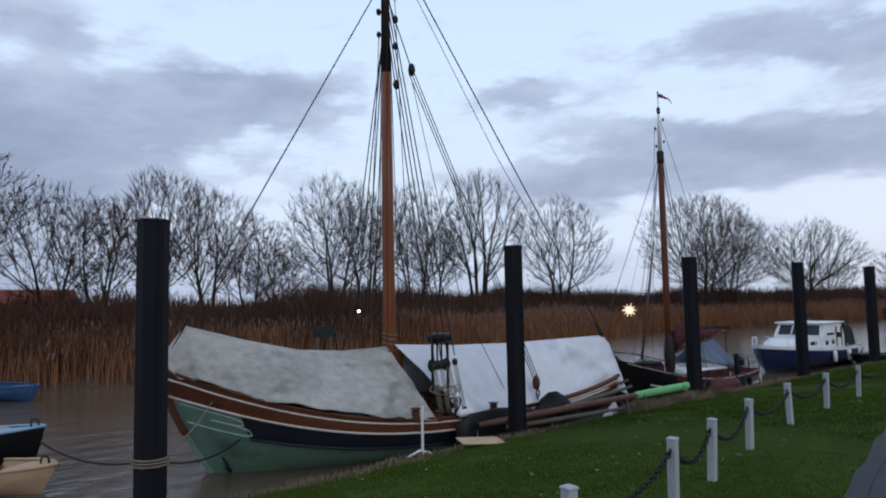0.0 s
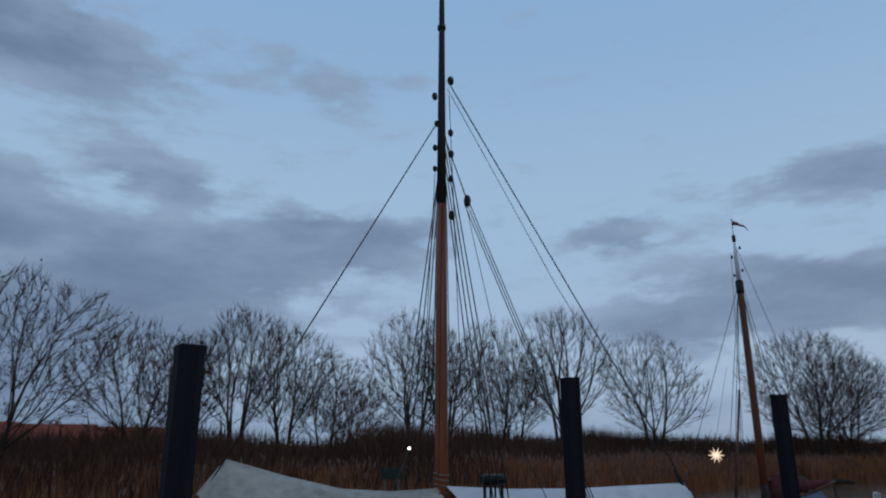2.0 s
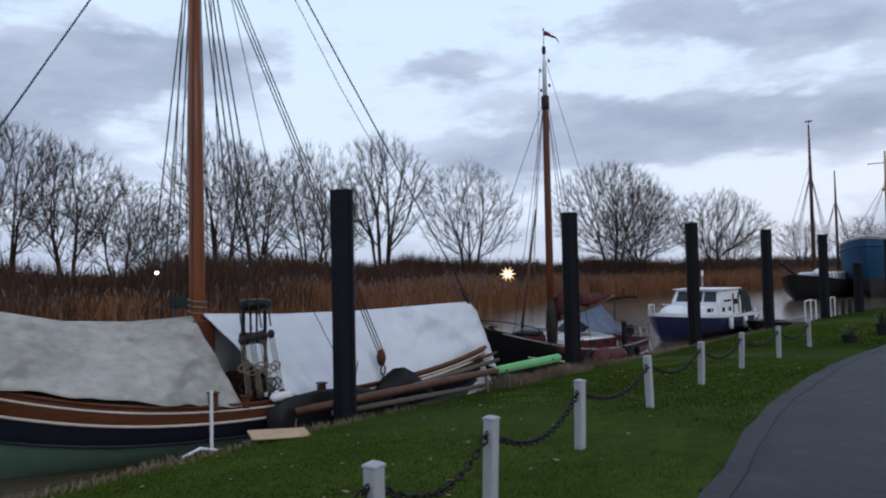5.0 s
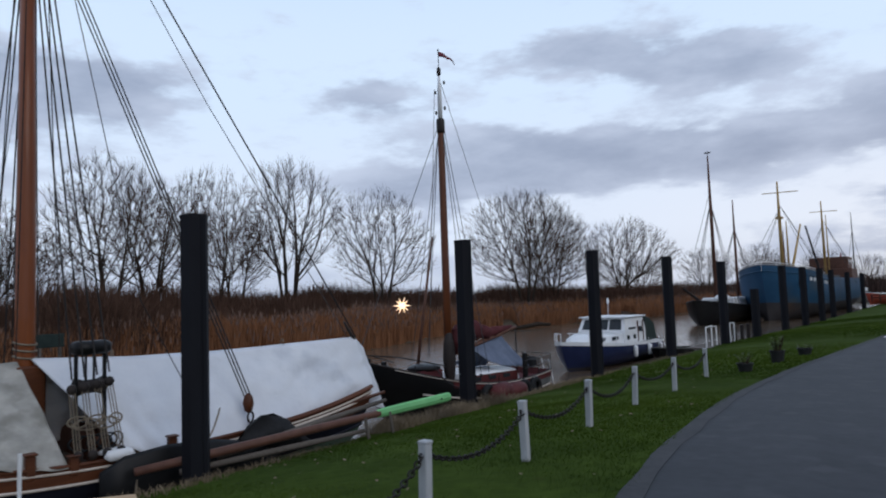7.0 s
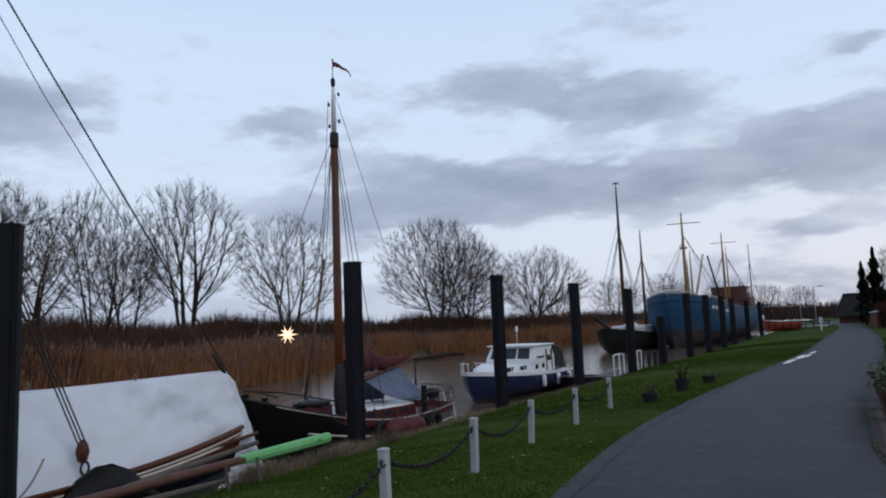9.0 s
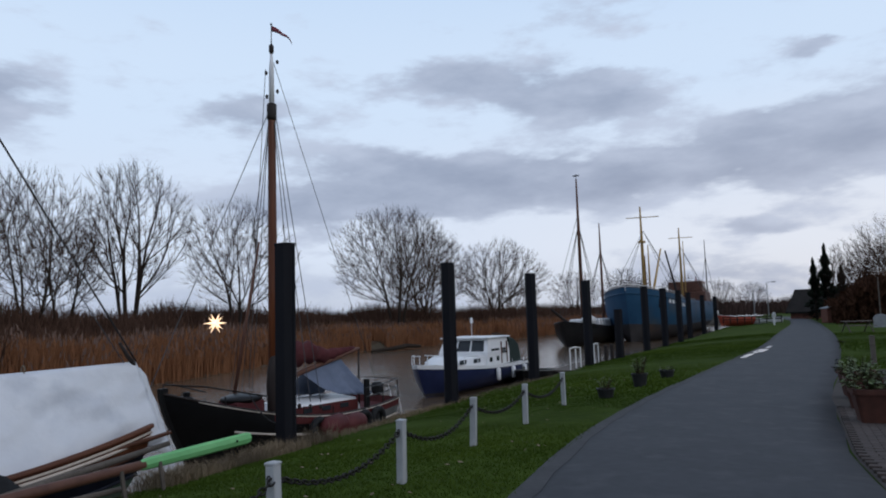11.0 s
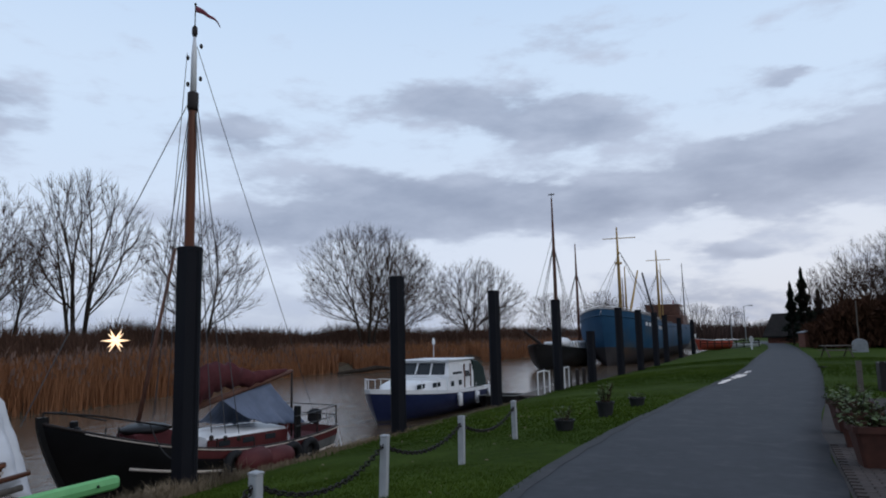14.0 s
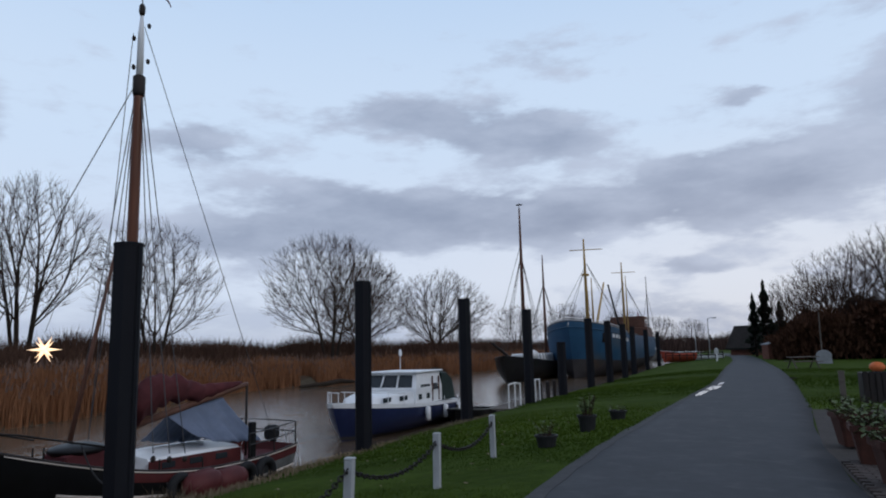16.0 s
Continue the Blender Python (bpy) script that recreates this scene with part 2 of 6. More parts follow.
M = dict(
    asphalt=material("asphalt", (0.021, 0.023, 0.028), (0.040, 0.042, 0.049), 0.7, 7, bump=0.4, depth=0.006, fleck=(0.045, 0.046, 0.052), fleck_at=0.60, spec=0.22),
    verge=material("worn asphalt edge", (0.034, 0.035, 0.038), (0.062, 0.062, 0.064), 0.85, 12, bump=0.5, depth=0.006),
    puddle=material("standing water", (0.03, 0.03, 0.032), (0.04, 0.04, 0.042), 0.03, 3, bump=0.02, depth=0.002),
    soil=material("trodden soil", (0.05, 0.04, 0.028), (0.11, 0.09, 0.06), 0.95, 5, bump=0.8, depth=0.04),
    blade=material("grass blades", (0.026, 0.050, 0.007), (0.078, 0.115, 0.017), 0.9, 0.8, bump=0, island=0.5, spec=0.04),
    dry=material("dead grass", (0.13, 0.095, 0.06), (0.27, 0.21, 0.14), 0.9, 1.0, bump=0, island=0.6, spec=0.2),
    reed=material("dry reed", (0.17, 0.072, 0.034), (0.38, 0.185, 0.095), 0.9, 0.35, bump=0, island=0.7, spec=0.05),
    plume=material("reed plumes", (0.12, 0.075, 0.06), (0.22, 0.15, 0.12), 0.95, 1.0, bump=0, island=0.6, spec=0.1),
    scrub=material("bare scrub", (0.045, 0.026, 0.019), (0.125, 0.072, 0.050), 0.95, 0.4, bump=0, island=0.7, spec=0.03),
    hedge=material("brown hedge leaves", (0.025, 0.012, 0.008), (0.10, 0.05, 0.03), 0.95, 0.5, bump=0, island=0.7, spec=0.03),
    woods=material("distant bare woods", (0.040, 0.026, 0.022), (0.095, 0.062, 0.052), 0.95, 0.4, bump=0, island=0.7, spec=0.03),
    bark=material("grey-brown bark", (0.022, 0.017, 0.014), (0.060, 0.047, 0.038), 0.95, 5, bump=0.6, depth=0.02, spec=0.05),
    twig=material("reddish twigs", (0.028, 0.018, 0.014), (0.070, 0.044, 0.035), 0.95, 3, bump=0, spec=0.03),
    needle=material("dark conifer needles", (0.006, 0.010, 0.006), (0.02, 0.03, 0.015), 0.9, 2, bump=0, island=0.5),
    steel=material("dark painted steel", (0.006, 0.006, 0.009), (0.012, 0.013, 0.017), 0.7, 3, bump=0.25, spec=0.18, depth=0.006, fleck=(0.028, 0.020, 0.016), fleck_at=0.66, stretch=(1, 1, 0.35)),
    post=material("weathered white paint", (0.30, 0.31, 0.32), (0.50, 0.51, 0.52), 0.75, 14, bump=0.4, depth=0.004, fleck=(0.24, 0.23, 0.20), fleck_at=0.63, stretch=(1, 1, 0.4), each=0.3),
    chain=material("rusty iron chain", (0.010, 0.010, 0.011), (0.035, 0.028, 0.024), 0.6, 20, metal=0.4, bump=0.4, depth=0.003),
    canvas=material("grey weathered canvas", (0.27, 0.26, 0.23), (0.52, 0.49, 0.435), 0.9, 4.5, bump=0.9, depth=0.04, fleck=(0.25, 0.238, 0.205), fleck_at=0.61, stretch=(1.0, 1.0, 1.5)),
    white_tarp=material("white plastic sheet", (0.64, 0.66, 0.70), (0.76, 0.77, 0.79), 0.5, 2.6, bump=0.75, depth=0.05, fleck=(0.56, 0.58, 0.62), fleck_at=0.66),
    blue_tarp=material("grey-blue tarpaulin", (0.065, 0.085, 0.13), (0.15, 0.18, 0.25), 0.5, 3, bump=0.4, depth=0.03),
    varnish=material("varnished pine spar", (0.14, 0.036, 0.010), (0.235, 0.068, 0.019), 0.4, 5, bump=0.25, depth=0.004, coat=0.3, stretch=(3, 3, 0.25)),
    mast_brown=material("dull brown varnished spar", (0.085, 0.026, 0.010), (0.165, 0.050, 0.017), 0.45, 5, bump=0.25, depth=0.004, coat=0.2, stretch=(3, 3, 0.25)),
    dark_spar=material("tarred dark spar", (0.012, 0.010, 0.010), (0.04, 0.03, 0.026), 0.6, 5, bump=0.3, depth=0.004, stretch=(3, 3, 0.25)),
    strake=material("oiled wooden strake", (0.055, 0.018, 0.008), (0.135, 0.045, 0.018), 0.5, 6, bump=0.3, depth=0.004, stretch=(3, 0.3, 3)),
    cream=material("cream painted rail", (0.50, 0.43, 0.36), (0.66, 0.58, 0.50), 0.55, 8, bump=0.2, depth=0.003, fleck=(0.3, 0.24, 0.19), fleck_at=0.66),
    navy=material("dark navy hull paint", (0.008, 0.010, 0.018), (0.020, 0.023, 0.036), 0.4, 3, bump=0.15, depth=0.005),
    green=material("sage green hull paint", (0.115, 0.205, 0.15), (0.17, 0.28, 0.205), 0.5, 2, bump=0.15, depth=0.006, fleck=(0.07, 0.12, 0.09), fleck_at=0.66),
    pale_green=material("pale green moulding paint", (0.26, 0.36, 0.29), (0.36, 0.46, 0.38), 0.5, 6, bump=0.1, depth=0.003),
    lime=material("light green paint", (0.14, 0.42, 0.16), (0.22, 0.54, 0.22), 0.55, 6, bump=0.2, depth=0.004),
    brown=material("red-brown painted spar", (0.075, 0.035, 0.025), (0.16, 0.075, 0.05), 0.55, 5, bump=0.3, depth=0.004),
    black=material("black hull paint", (0.004, 0.004, 0.004), (0.010, 0.010, 0.011), 0.42, 3, bump=0.15, depth=0.005),
    grey=material("grey primer", (0.07, 0.075, 0.075), (0.20, 0.20, 0.19), 0.7, 4, bump=0.2, depth=0.004),
    red=material("dull red paint", (0.055, 0.012, 0.013), (0.12, 0.026, 0.025), 0.55, 4, bump=0.2, depth=0.004),
    maroon=material("maroon sailcloth", (0.055, 0.014, 0.016), (0.115, 0.03, 0.033), 0.85, 5, bump=0.6, depth=0.03),
    rubber=material("black rubber", (0.008, 0.008, 0.009), (0.02, 0.02, 0.021), 0.7, 12, bump=0.3, depth=0.004),
    rope=material("hemp rope", (0.14, 0.11, 0.08), (0.27, 0.22, 0.16), 0.9, 30, bump=0.4, depth=0.003),
    rig=material("tarred rigging line", (0.012, 0.011, 0.011), (0.035, 0.03, 0.028), 0.8, 30, bump=0.2, depth=0.002),
    wire=material("steel wire", (0.05, 0.05, 0.055), (0.09, 0.09, 0.095), 0.5, 20, metal=0.5, bump=0),
    gel=material("white boat paint", (0.70, 0.71, 0.72), (0.84, 0.84, 0.83), 0.35, 3, bump=0.08, depth=0.003, fleck=(0.55, 0.55, 0.53), fleck_at=0.7),
    boat_blue=material("navy blue boat paint", (0.010, 0.016, 0.055), (0.020, 0.030, 0.085), 0.35, 3, bump=0.1, depth=0.003),
    glass=material("dark window glass", (0.02, 0.025, 0.03), (0.035, 0.04, 0.045), 0.05, 2, bump=0),
    awning=material("dark green awning", (0.012, 0.022, 0.020), (0.03, 0.045, 0.04), 0.85, 5, bump=0.4, depth=0.01),
    ship_blue=material("faded blue ship plating", (0.012, 0.052, 0.11), (0.028, 0.095, 0.18), 0.55, 0.7, bump=0.15, depth=0.02, fleck=(0.05, 0.075, 0.10), fleck_at=0.62),
    ship_dark=material("grey-brown ship bottom", (0.035, 0.033, 0.036), (0.075, 0.068, 0.068), 0.7, 0.8, bump=0.2, depth=0.02, fleck=(0.09, 0.06, 0.045), fleck_at=0.66),
    ochre=material("ochre painted mast", (0.34, 0.21, 0.07), (0.50, 0.33, 0.13), 0.5, 4, bump=0.1, depth=0.003),
    plank=material("grey weathered plank", (0.07, 0.06, 0.05), (0.16, 0.135, 0.115), 0.9, 5, bump=0.5, depth=0.006, stretch=(0.4, 4, 4), each=0.4),
    pale_wood=material("bare pale board", (0.42, 0.28, 0.16), (0.56, 0.40, 0.25), 0.7, 6, bump=0.2, depth=0.003),
    terracotta=material("dark terracotta", (0.045, 0.018, 0.013), (0.095, 0.037, 0.025), 0.75, 9, bump=0.3, depth=0.004),
    plastic=material("black plastic pot", (0.010, 0.010, 0.011), (0.024, 0.024, 0.025), 0.55, 9, bump=0.2, depth=0.002),
    leaf=material("evergreen leaves", (0.03, 0.055, 0.018), (0.15, 0.19, 0.07), 0.5, 6, bump=0, island=0.7),
    paving=material("brown clinker brick", (0.042, 0.034, 0.031), (0.085, 0.067, 0.060), 0.9, 9, bump=0.4, depth=0.004, each=0.6),
    joint=material("sandy joint", (0.035, 0.030, 0.027), (0.060, 0.052, 0.047), 0.95, 14, bump=0.5, depth=0.006),
    thatch=material("dark thatch", (0.014, 0.012, 0.011), (0.035, 0.03, 0.026), 0.95, 6, bump=0.6, depth=0.03),
    wall_white=material("whitewashed wall", (0.42, 0.42, 0.42), (0.58, 0.57, 0.55), 0.85, 4, bump=0.2, depth=0.005),
    wall_brick=material("red-brown brick wall", (0.13, 0.055, 0.04), (0.22, 0.095, 0.065), 0.9, 12, bump=0.4, depth=0.006),
    roof_red=material("red roof tiles", (0.17, 0.045, 0.03), (0.28, 0.085, 0.055), 0.85, 8, bump=0.4, depth=0.02),
    stone=material("grey stone", (0.20, 0.21, 0.22), (0.33, 0.34, 0.35), 0.8, 5, bump=0.3, depth=0.01),
    orange=material("orange paint", (0.55, 0.12, 0.03), (0.70, 0.19, 0.06), 0.5, 5, bump=0.1, depth=0.003),
    coral=material("coral red boat paint", (0.50, 0.075, 0.045), (0.65, 0.13, 0.08), 0.5, 5, bump=0.1, depth=0.003),
    skiff=material("blue skiff paint", (0.03, 0.07, 0.17), (0.06, 0.12, 0.25), 0.5, 5, bump=0.1, depth=0.003),
    sky_blue=material("light blue deck paint", (0.20, 0.33, 0.45), (0.32, 0.46, 0.58), 0.5, 5, bump=0.1, depth=0.003),
    star=material("lit paper star", (0.8, 0.65, 0.5), (0.9, 0.75, 0.6), 0.8, 3, bump=0, emit=(1.0, 0.66, 0.38), emit_strength=1.7),
    bulb=material("lit bulb", (0.9, 0.85, 0.8), (0.95, 0.9, 0.85), 0.5, 3, bump=0, emit=(1.0, 0.90, 0.75), emit_strength=9.0),
    flag=material("faded pennant cloth", (0.14, 0.035, 0.05), (0.24, 0.07, 0.09), 0.9, 8, bump=0.2, depth=0.005),
)


# ---- mesh helpers ----
class Geo:
    """Collects verts and faces of one mesh."""

    def __init__(self):
        self.v, self.f = [], []

    def add(self, verts, faces):
        n = len(self.v)
        self.v += [tuple(p) for p in verts]
        self.f += [tuple(i + n for i in face) for face in faces]
        return self

    def grid(self, rows, closed=False, ends=False):
        rows = [list(r) for r in rows]
        n, k = len(self.v), len(rows[0])
        self.v += [tuple(p) for r in rows for p in r]
        for i in range(len(rows) - 1):
            for j in range(k if closed else k - 1):
                a, b = n + i * k + j, n + i * k + (j + 1) % k
                self.f.append((a, b, b + k, a + k))
        if ends:
            self.f.append(tuple(range(n + k - 1, n - 1, -1)))
            self.f.append(tuple(range(n + (len(rows) - 1) * k, n + len(rows) * k)))
        return self

    def tube(self, path, radii, sides=8, ends=True, squash=1.0):
        path = [Vector(p) for p in path]
        if isinstance(radii, (int, float)):
            radii = [radii] * len(path)
        rows = []
        for i, p in enumerate(path):
            t = (path[min(i + 1, len(path) - 1)] - path[max(i - 1, 0)]).normalized()
            up = Vector((0, 0, 1)) if abs(t.z) < 0.9 else Vector((0, 1, 0))
            a = t.cross(up).normalized()
            b = a.cross(t)
            rows.append([p + radii[i] * (math.cos(q) * a + squash * math.sin(q) * b) for q in (2 * math.pi * j / sides for j in range(sides))])
        return self.grid(rows, True, ends)

    def box(self, lo, hi, bevel=0.0, m=None):
        x0, y0, z0 = lo
        x1, y1, z1 = hi
        c = min(bevel, (x1 - x0) / 3, (y1 - y0) / 3, (z1 - z0) / 3)
        rows = []
        for z, k in ((z0, c), (z0 + c, 0), (z1 - c, 0), (z1, c)) if c else ((z0, 0), (z1, 0)):
            a0, a1, b0, b1 = x0 + k, x1 - k, y0 + k, y1 - k
            rows.append([(a0 + c, b0, z), (a1 - c, b0, z), (a1, b0 + c, z), (a1, b1 - c, z), (a1 - c, b1, z), (a0 + c, b1, z), (a0, b1 - c, z), (a0, b0 + c, z)]
                        if c else [(a0, b0, z), (a1, b0, z), (a1, b1, z), (a0, b1, z)])
        if m is not None:
            rows = [[m @ Vector(p) for p in r] for r in rows]
        return self.grid(rows, True, True)

    def ball(self, at, r, n=10, squash=(1, 1, 1)):
        rows = []
        for i in range(n // 2 + 1):
            q = math.pi * i / (n // 2)
            rr = max(math.sin(q), 0.02)
            rows.append([(at[0] + r * squash[0] * rr * math.cos(2 * math.pi * j / n), at[1] + r * squash[1] * rr * math.sin(2 * math.pi * j / n),
                          at[2] - r * squash[2] * math.cos(q)) for j in range(n)])
        return self.grid(rows, True, True)

    def ring(self, at, r, wire, normal=(0, 0, 1), n=16, sides=6, stretch=1.0):
        q = Vector(normal).to_track_quat("Z", "Y").to_matrix()
        rows = []
        for i in range(n + 1):
            a = 2 * math.pi * i / n
            c, s = math.cos(a), math.sin(a)
            row = []
            for j in range(sides):
                b = 2 * math.pi * j / sides
                k = r + wire * math.cos(b)
                row.append(Vector(at) + q @ Vector((k * c * stretch, k * s, wire * math.sin(b))))
            rows.append(row)
        return self.grid(rows, True)

    def mesh(self, name, mat, smooth=False):
        me = bpy.data.meshes.new(name)
        me.from_pydata(self.v, [], self.f)
        me.materials.append(mat)
        if smooth:
            me.polygons.foreach_set("use_smooth", [True] * len(me.polygons))
        return me


def thing(name, m, label, category, group="", kind=""):
    """An Empty at the base of a thing, to hold its parts."""
    ob = new(name)
    ob.empty_display_size = 0.2
    ob.matrix_basis = m
    return tagged(ob, label, category, group, kind)


def part(name, geo, mat, parent, label="", smooth=False, placed=False):
    """One mesh under a thing or under a part. placed: its coordinates are the world's."""
    ob = new(name, geo.mesh(name, mat, smooth))
    ob.parent = parent
    if placed:
        ob.matrix_parent_inverse = parent.matrix_basis.inverted()
    return tagged(ob, label)


def single(name, geo, mat, label, category, group="", kind="", smooth=False, m=None):
    """A thing of one mesh."""
    ob = new(name, geo.mesh(name, mat, smooth))
    if m is not None:
        ob.matrix_basis = m
    return tagged(ob, label, category, group, kind)


def solid(ob, thick):
    mod = ob.modifiers.new("thickness", "SOLIDIFY")
    mod.thickness = thick
    return ob


def lerp(a, b, t):
    return Vector(a) * (1 - t) + Vector(b) * t


def sagging(a, b, sag, n=14):
    return [lerp(a, b, i / n) - Vector((0, 0, sag * 4 * (i / n) * (1 - i / n))) for i in range(n + 1)]


def wob(x, y, z=0.0, scale=1.0):
    return noise.noise(Vector((x, y, z)) * scale)


# ---- lie of the land ----
ROAD_Z = ((-60, -40, 0, 5, 10, 15, 20, 30, 60, 200), (0.7, 0.7, 0.45, 0.24, 0.10, 0.0, -0.12, -0.18, -0.2, -0.2))
LEFT = ((-40, 0, 5, 7.8, 10.6, 12.9, 16, 18, 20, 23.5, 30, 36, 42, 50, 60, 88, 110, 150), (4, 0.4, -0.95, -1.62, -2.26, -2.72, -3.06, -3.2, -3.28, -3.18, -2.78, -2.32, -1.85, -1.55, -1.35, -0.4, -0.5, -4))
RIGHT = ((-40, 0, 6, 12, 17, 23.6, 32, 46, 58, 87, 110, 123, 150), (10, 4.2, 1.5, 0.5, 0.12, 0.2, 0.9, 1.65, 2.05, 2.3, 2.2, 1.4, -1.0))
EDGE = ((-60, 3, 10, 26, 33, 40, 60, 200), (-9.4, -9.0, -9.5, -9.6, -9.5, -9.2, -8.4, -8.0))
FAR = ((-200, -40, 5, 8, 20, 32, 41, 50, 59, 69, 76, 84, 104, 130, 170, 400), (-60, -40, -33, -32, -30, -29.4, -31.6, -35, -36.4, -34.6, -32.4, -29.8, -29.5, -28, -25, -25))


def along(table, y):
    return float(np.interp(y, *table))


def ground_z(x, y):
    """The height of the ground: road, grass sloping to the bank, river bed, far bank."""
    r, left, edge, far = along(ROAD_Z, y), along(LEFT, y), along(EDGE, y), along(FAR, y)
    if x > left - 0.3:
        return r
    if x > edge:
        k = (left - 0.3 - x) / (left - 0.3 - edge)
        return r + (-0.86 - r) * (0.55 * k + 0.45 * k * k) + 0.035 * wob(x, y, 0, 0.7) * min(1, 4 * k)
    if x > edge - 1.3:
        return -0.86 - 0.75 * ((edge - x) / 1.3) + 0.10 * wob(x, y, 3, 1.6)
    k = x - far
    if k > 0:
        return max(-2.6, -1.6 - 0.35 * min(edge - 1.3 - x, k))
    return min(1.3, -1.6 + 0.9 * min(-k, 1.2) + max(0, -k - 1.2) * 0.12) - (max(0, -k - 60) * 0.006 if -k < 300 else 1.44)


xs = sorted(set([round(v, 2) for v in np.r_[-4000, -2000, -1000, -600, -350, -250, -180, -140, np.arange(-110, -52, 6), np.arange(-52, -24, 1.2), np.arange(-24, -13, 1.5),
                                             np.arange(-13, -8.4, 0.22), np.arange(-8.4, 4, 0.4), np.arange(4, 40, 3), 60, 100, 180, 350, 700, 1500, 4000]]))
ys = sorted(set([round(v, 2) for v in np.r_[-4000, -1500, -500, -200, -100, -60, np.arange(-40, -4, 3), np.arange(-4, 44, 0.45), np.arange(44, 130, 2.0), np.arange(130, 300, 15), 400, 700, 1500, 4000]]))
ground = single("ground", Geo().grid([[(x, y, ground_z(x, y) + (0.01 * wob(x, y, 7, 2.2) if -9 < x < 4 else 0)) for x in xs] for y in ys]), M["soil"],
                "river bank soil under short grass", "ground", kind="structure", smooth=True)
# turf over the soil
gm = material("turf", (0.024, 0.042, 0.006), (0.060, 0.092, 0.014), 0.95, 5, bump=0.5, depth=0.02, fleck=(0.045, 0.05, 0.015), fleck_at=0.68, spec=0.03)
ground.data.materials.append(gm)
far_soil = material("brown marsh ground", (0.035, 0.022, 0.014), (0.085, 0.055, 0.034), 0.95, 2, bump=0.7, depth=0.05)
ground.data.materials.append(far_soil)
for poly in ground.data.polygons:
    c = poly.center
    if c.x > along(EDGE, c.y) + 0.1 and abs(c.x) < 60:
        poly.material_index = 1
    elif c.x < along(FAR, c.y) - 0.5 or abs(c.x) >= 60:
        poly.material_index = 2

water_mat = material("brown river water", (0.085, 0.060, 0.040), (0.13, 0.092, 0.062), 0.16, 1.6, bump=0.55, depth=0.10, stretch=(1.0, 0.45, 1), spec=0.5)
wg = Geo().grid([[(x, y, WATER) for x in (-400, -200, -100, -60, -30, -12, -7.5)] for y in (-400, -100, 0, 40, 100, 200, 600)])
single("water", wg, water_mat, "smooth brown tidal river water", "river", kind="structure")

# the road: a slab with worn pale edges
ry = [y for y in np.r_[np.arange(-30, 60, 0.8), np.arange(60, 150, 3)]]
rows, edge_l = [], []
for y in ry:
    l, r, z = along(LEFT, y) + 0.07 * wob(0, y, 1, 0.9) + 0.03 * wob(0, y, 5, 4), along(RIGHT, y) + 0.05 * wob(3, y, 1, 0.8), along(ROAD_Z, y)
    rows.append([(l, y, z - 0.05), (l, y, z + 0.014)] + [(l + (r - l) * k, y, z + 0.014 + 0.035 * math.sin(math.pi * k)) for k in (0.15, 0.35, 0.5, 0.65, 0.85)] + [(r, y, z + 0.014), (r, y, z - 0.05)])
    w1 = 0.20 + 0.10 * wob(1, y, 2, 0.9) + 0.07 * wob(1, y, 3, 3.1)
    edge_l.append([(l + 0.01, y, z + 0.018), (l + w1, y, z + 0.018 + 0.106 * w1 / (r - l))])
single("road", Geo().grid(rows), M["asphalt"], "narrow grey asphalt lane, damp and patched", "road", kind="structure", smooth=True)
single("road_edge", Geo().grid(edge_l), M["verge"], "pale worn strip along the asphalt edge", "road", kind="structure", smooth=True)


# ---- mooring piles ----
def pile(x, y, top, width=0.40, lean=0.0):
    base = -2.3
    root = thing("mooring_pile", pose(x, y, base, 0, lean, random.uniform(-6, 6)), "dark steel box pile driven into the river bank", "pile", "mooring piles along the bank")
    w, d = width / 2, width * 0.42
    ring = [(-w, -d * 0.35), (-w * 0.55, -d), (w * 0.55, -d), (w, -d * 0.35), (w, d * 0.35), (w * 0.55, d), (-w * 0.55, d), (-w, d * 0.35)]
    h = top - base
    rows = [[(px * k, py * k, z) for px, py in ring] for z, k in ((0, 1), (h * 0.3, 1), (h * 0.62, 1), (h - 0.05, 1))]
    part("shaft", Geo().grid(rows, True, True), M["steel"], root)
    part("cap", Geo().grid([[(px * k, py * k, z) for px, py in ring] for z, k in ((h - 0.05, 1.05), (h - 0.012, 1.05), (h, 1.01))], True, True), M["steel"], root, "flat welded cap plate")
    for s in (-1, 1):
        part("weld_seam", Geo().box((s * w - 0.016, -0.02, 0), (s * w + 0.016, 0.02, h - 0.06)), M["steel"], root)
    return root


for x, y, top, wide in ((-10.54, 3.81, 3.54, 0.51), (-9.59, 11.38, 3.33, 0.42), (-9.455, 18.69, 3.26, 0.42), (-9.3, 25.8, 3.26, 0.40), (-9.2, 32.7, 3.24, 0.40),
                        (-8.97, 39.85, 3.2, 0.40), (-8.7, 45.2, 1.8, 0.42), (-8.5, 51.9, 3.2, 0.42), (-8.14, 56.8, 3.18, 0.42), (-8.11, 63.9, 3.18, 0.42), (-8.4, 72.0, 3.18, 0.42), (-8.3, 82, 3.1, 0.42), (-8.2, 94, 3.1, 0.42)):
    pile(x, y, top, wide)

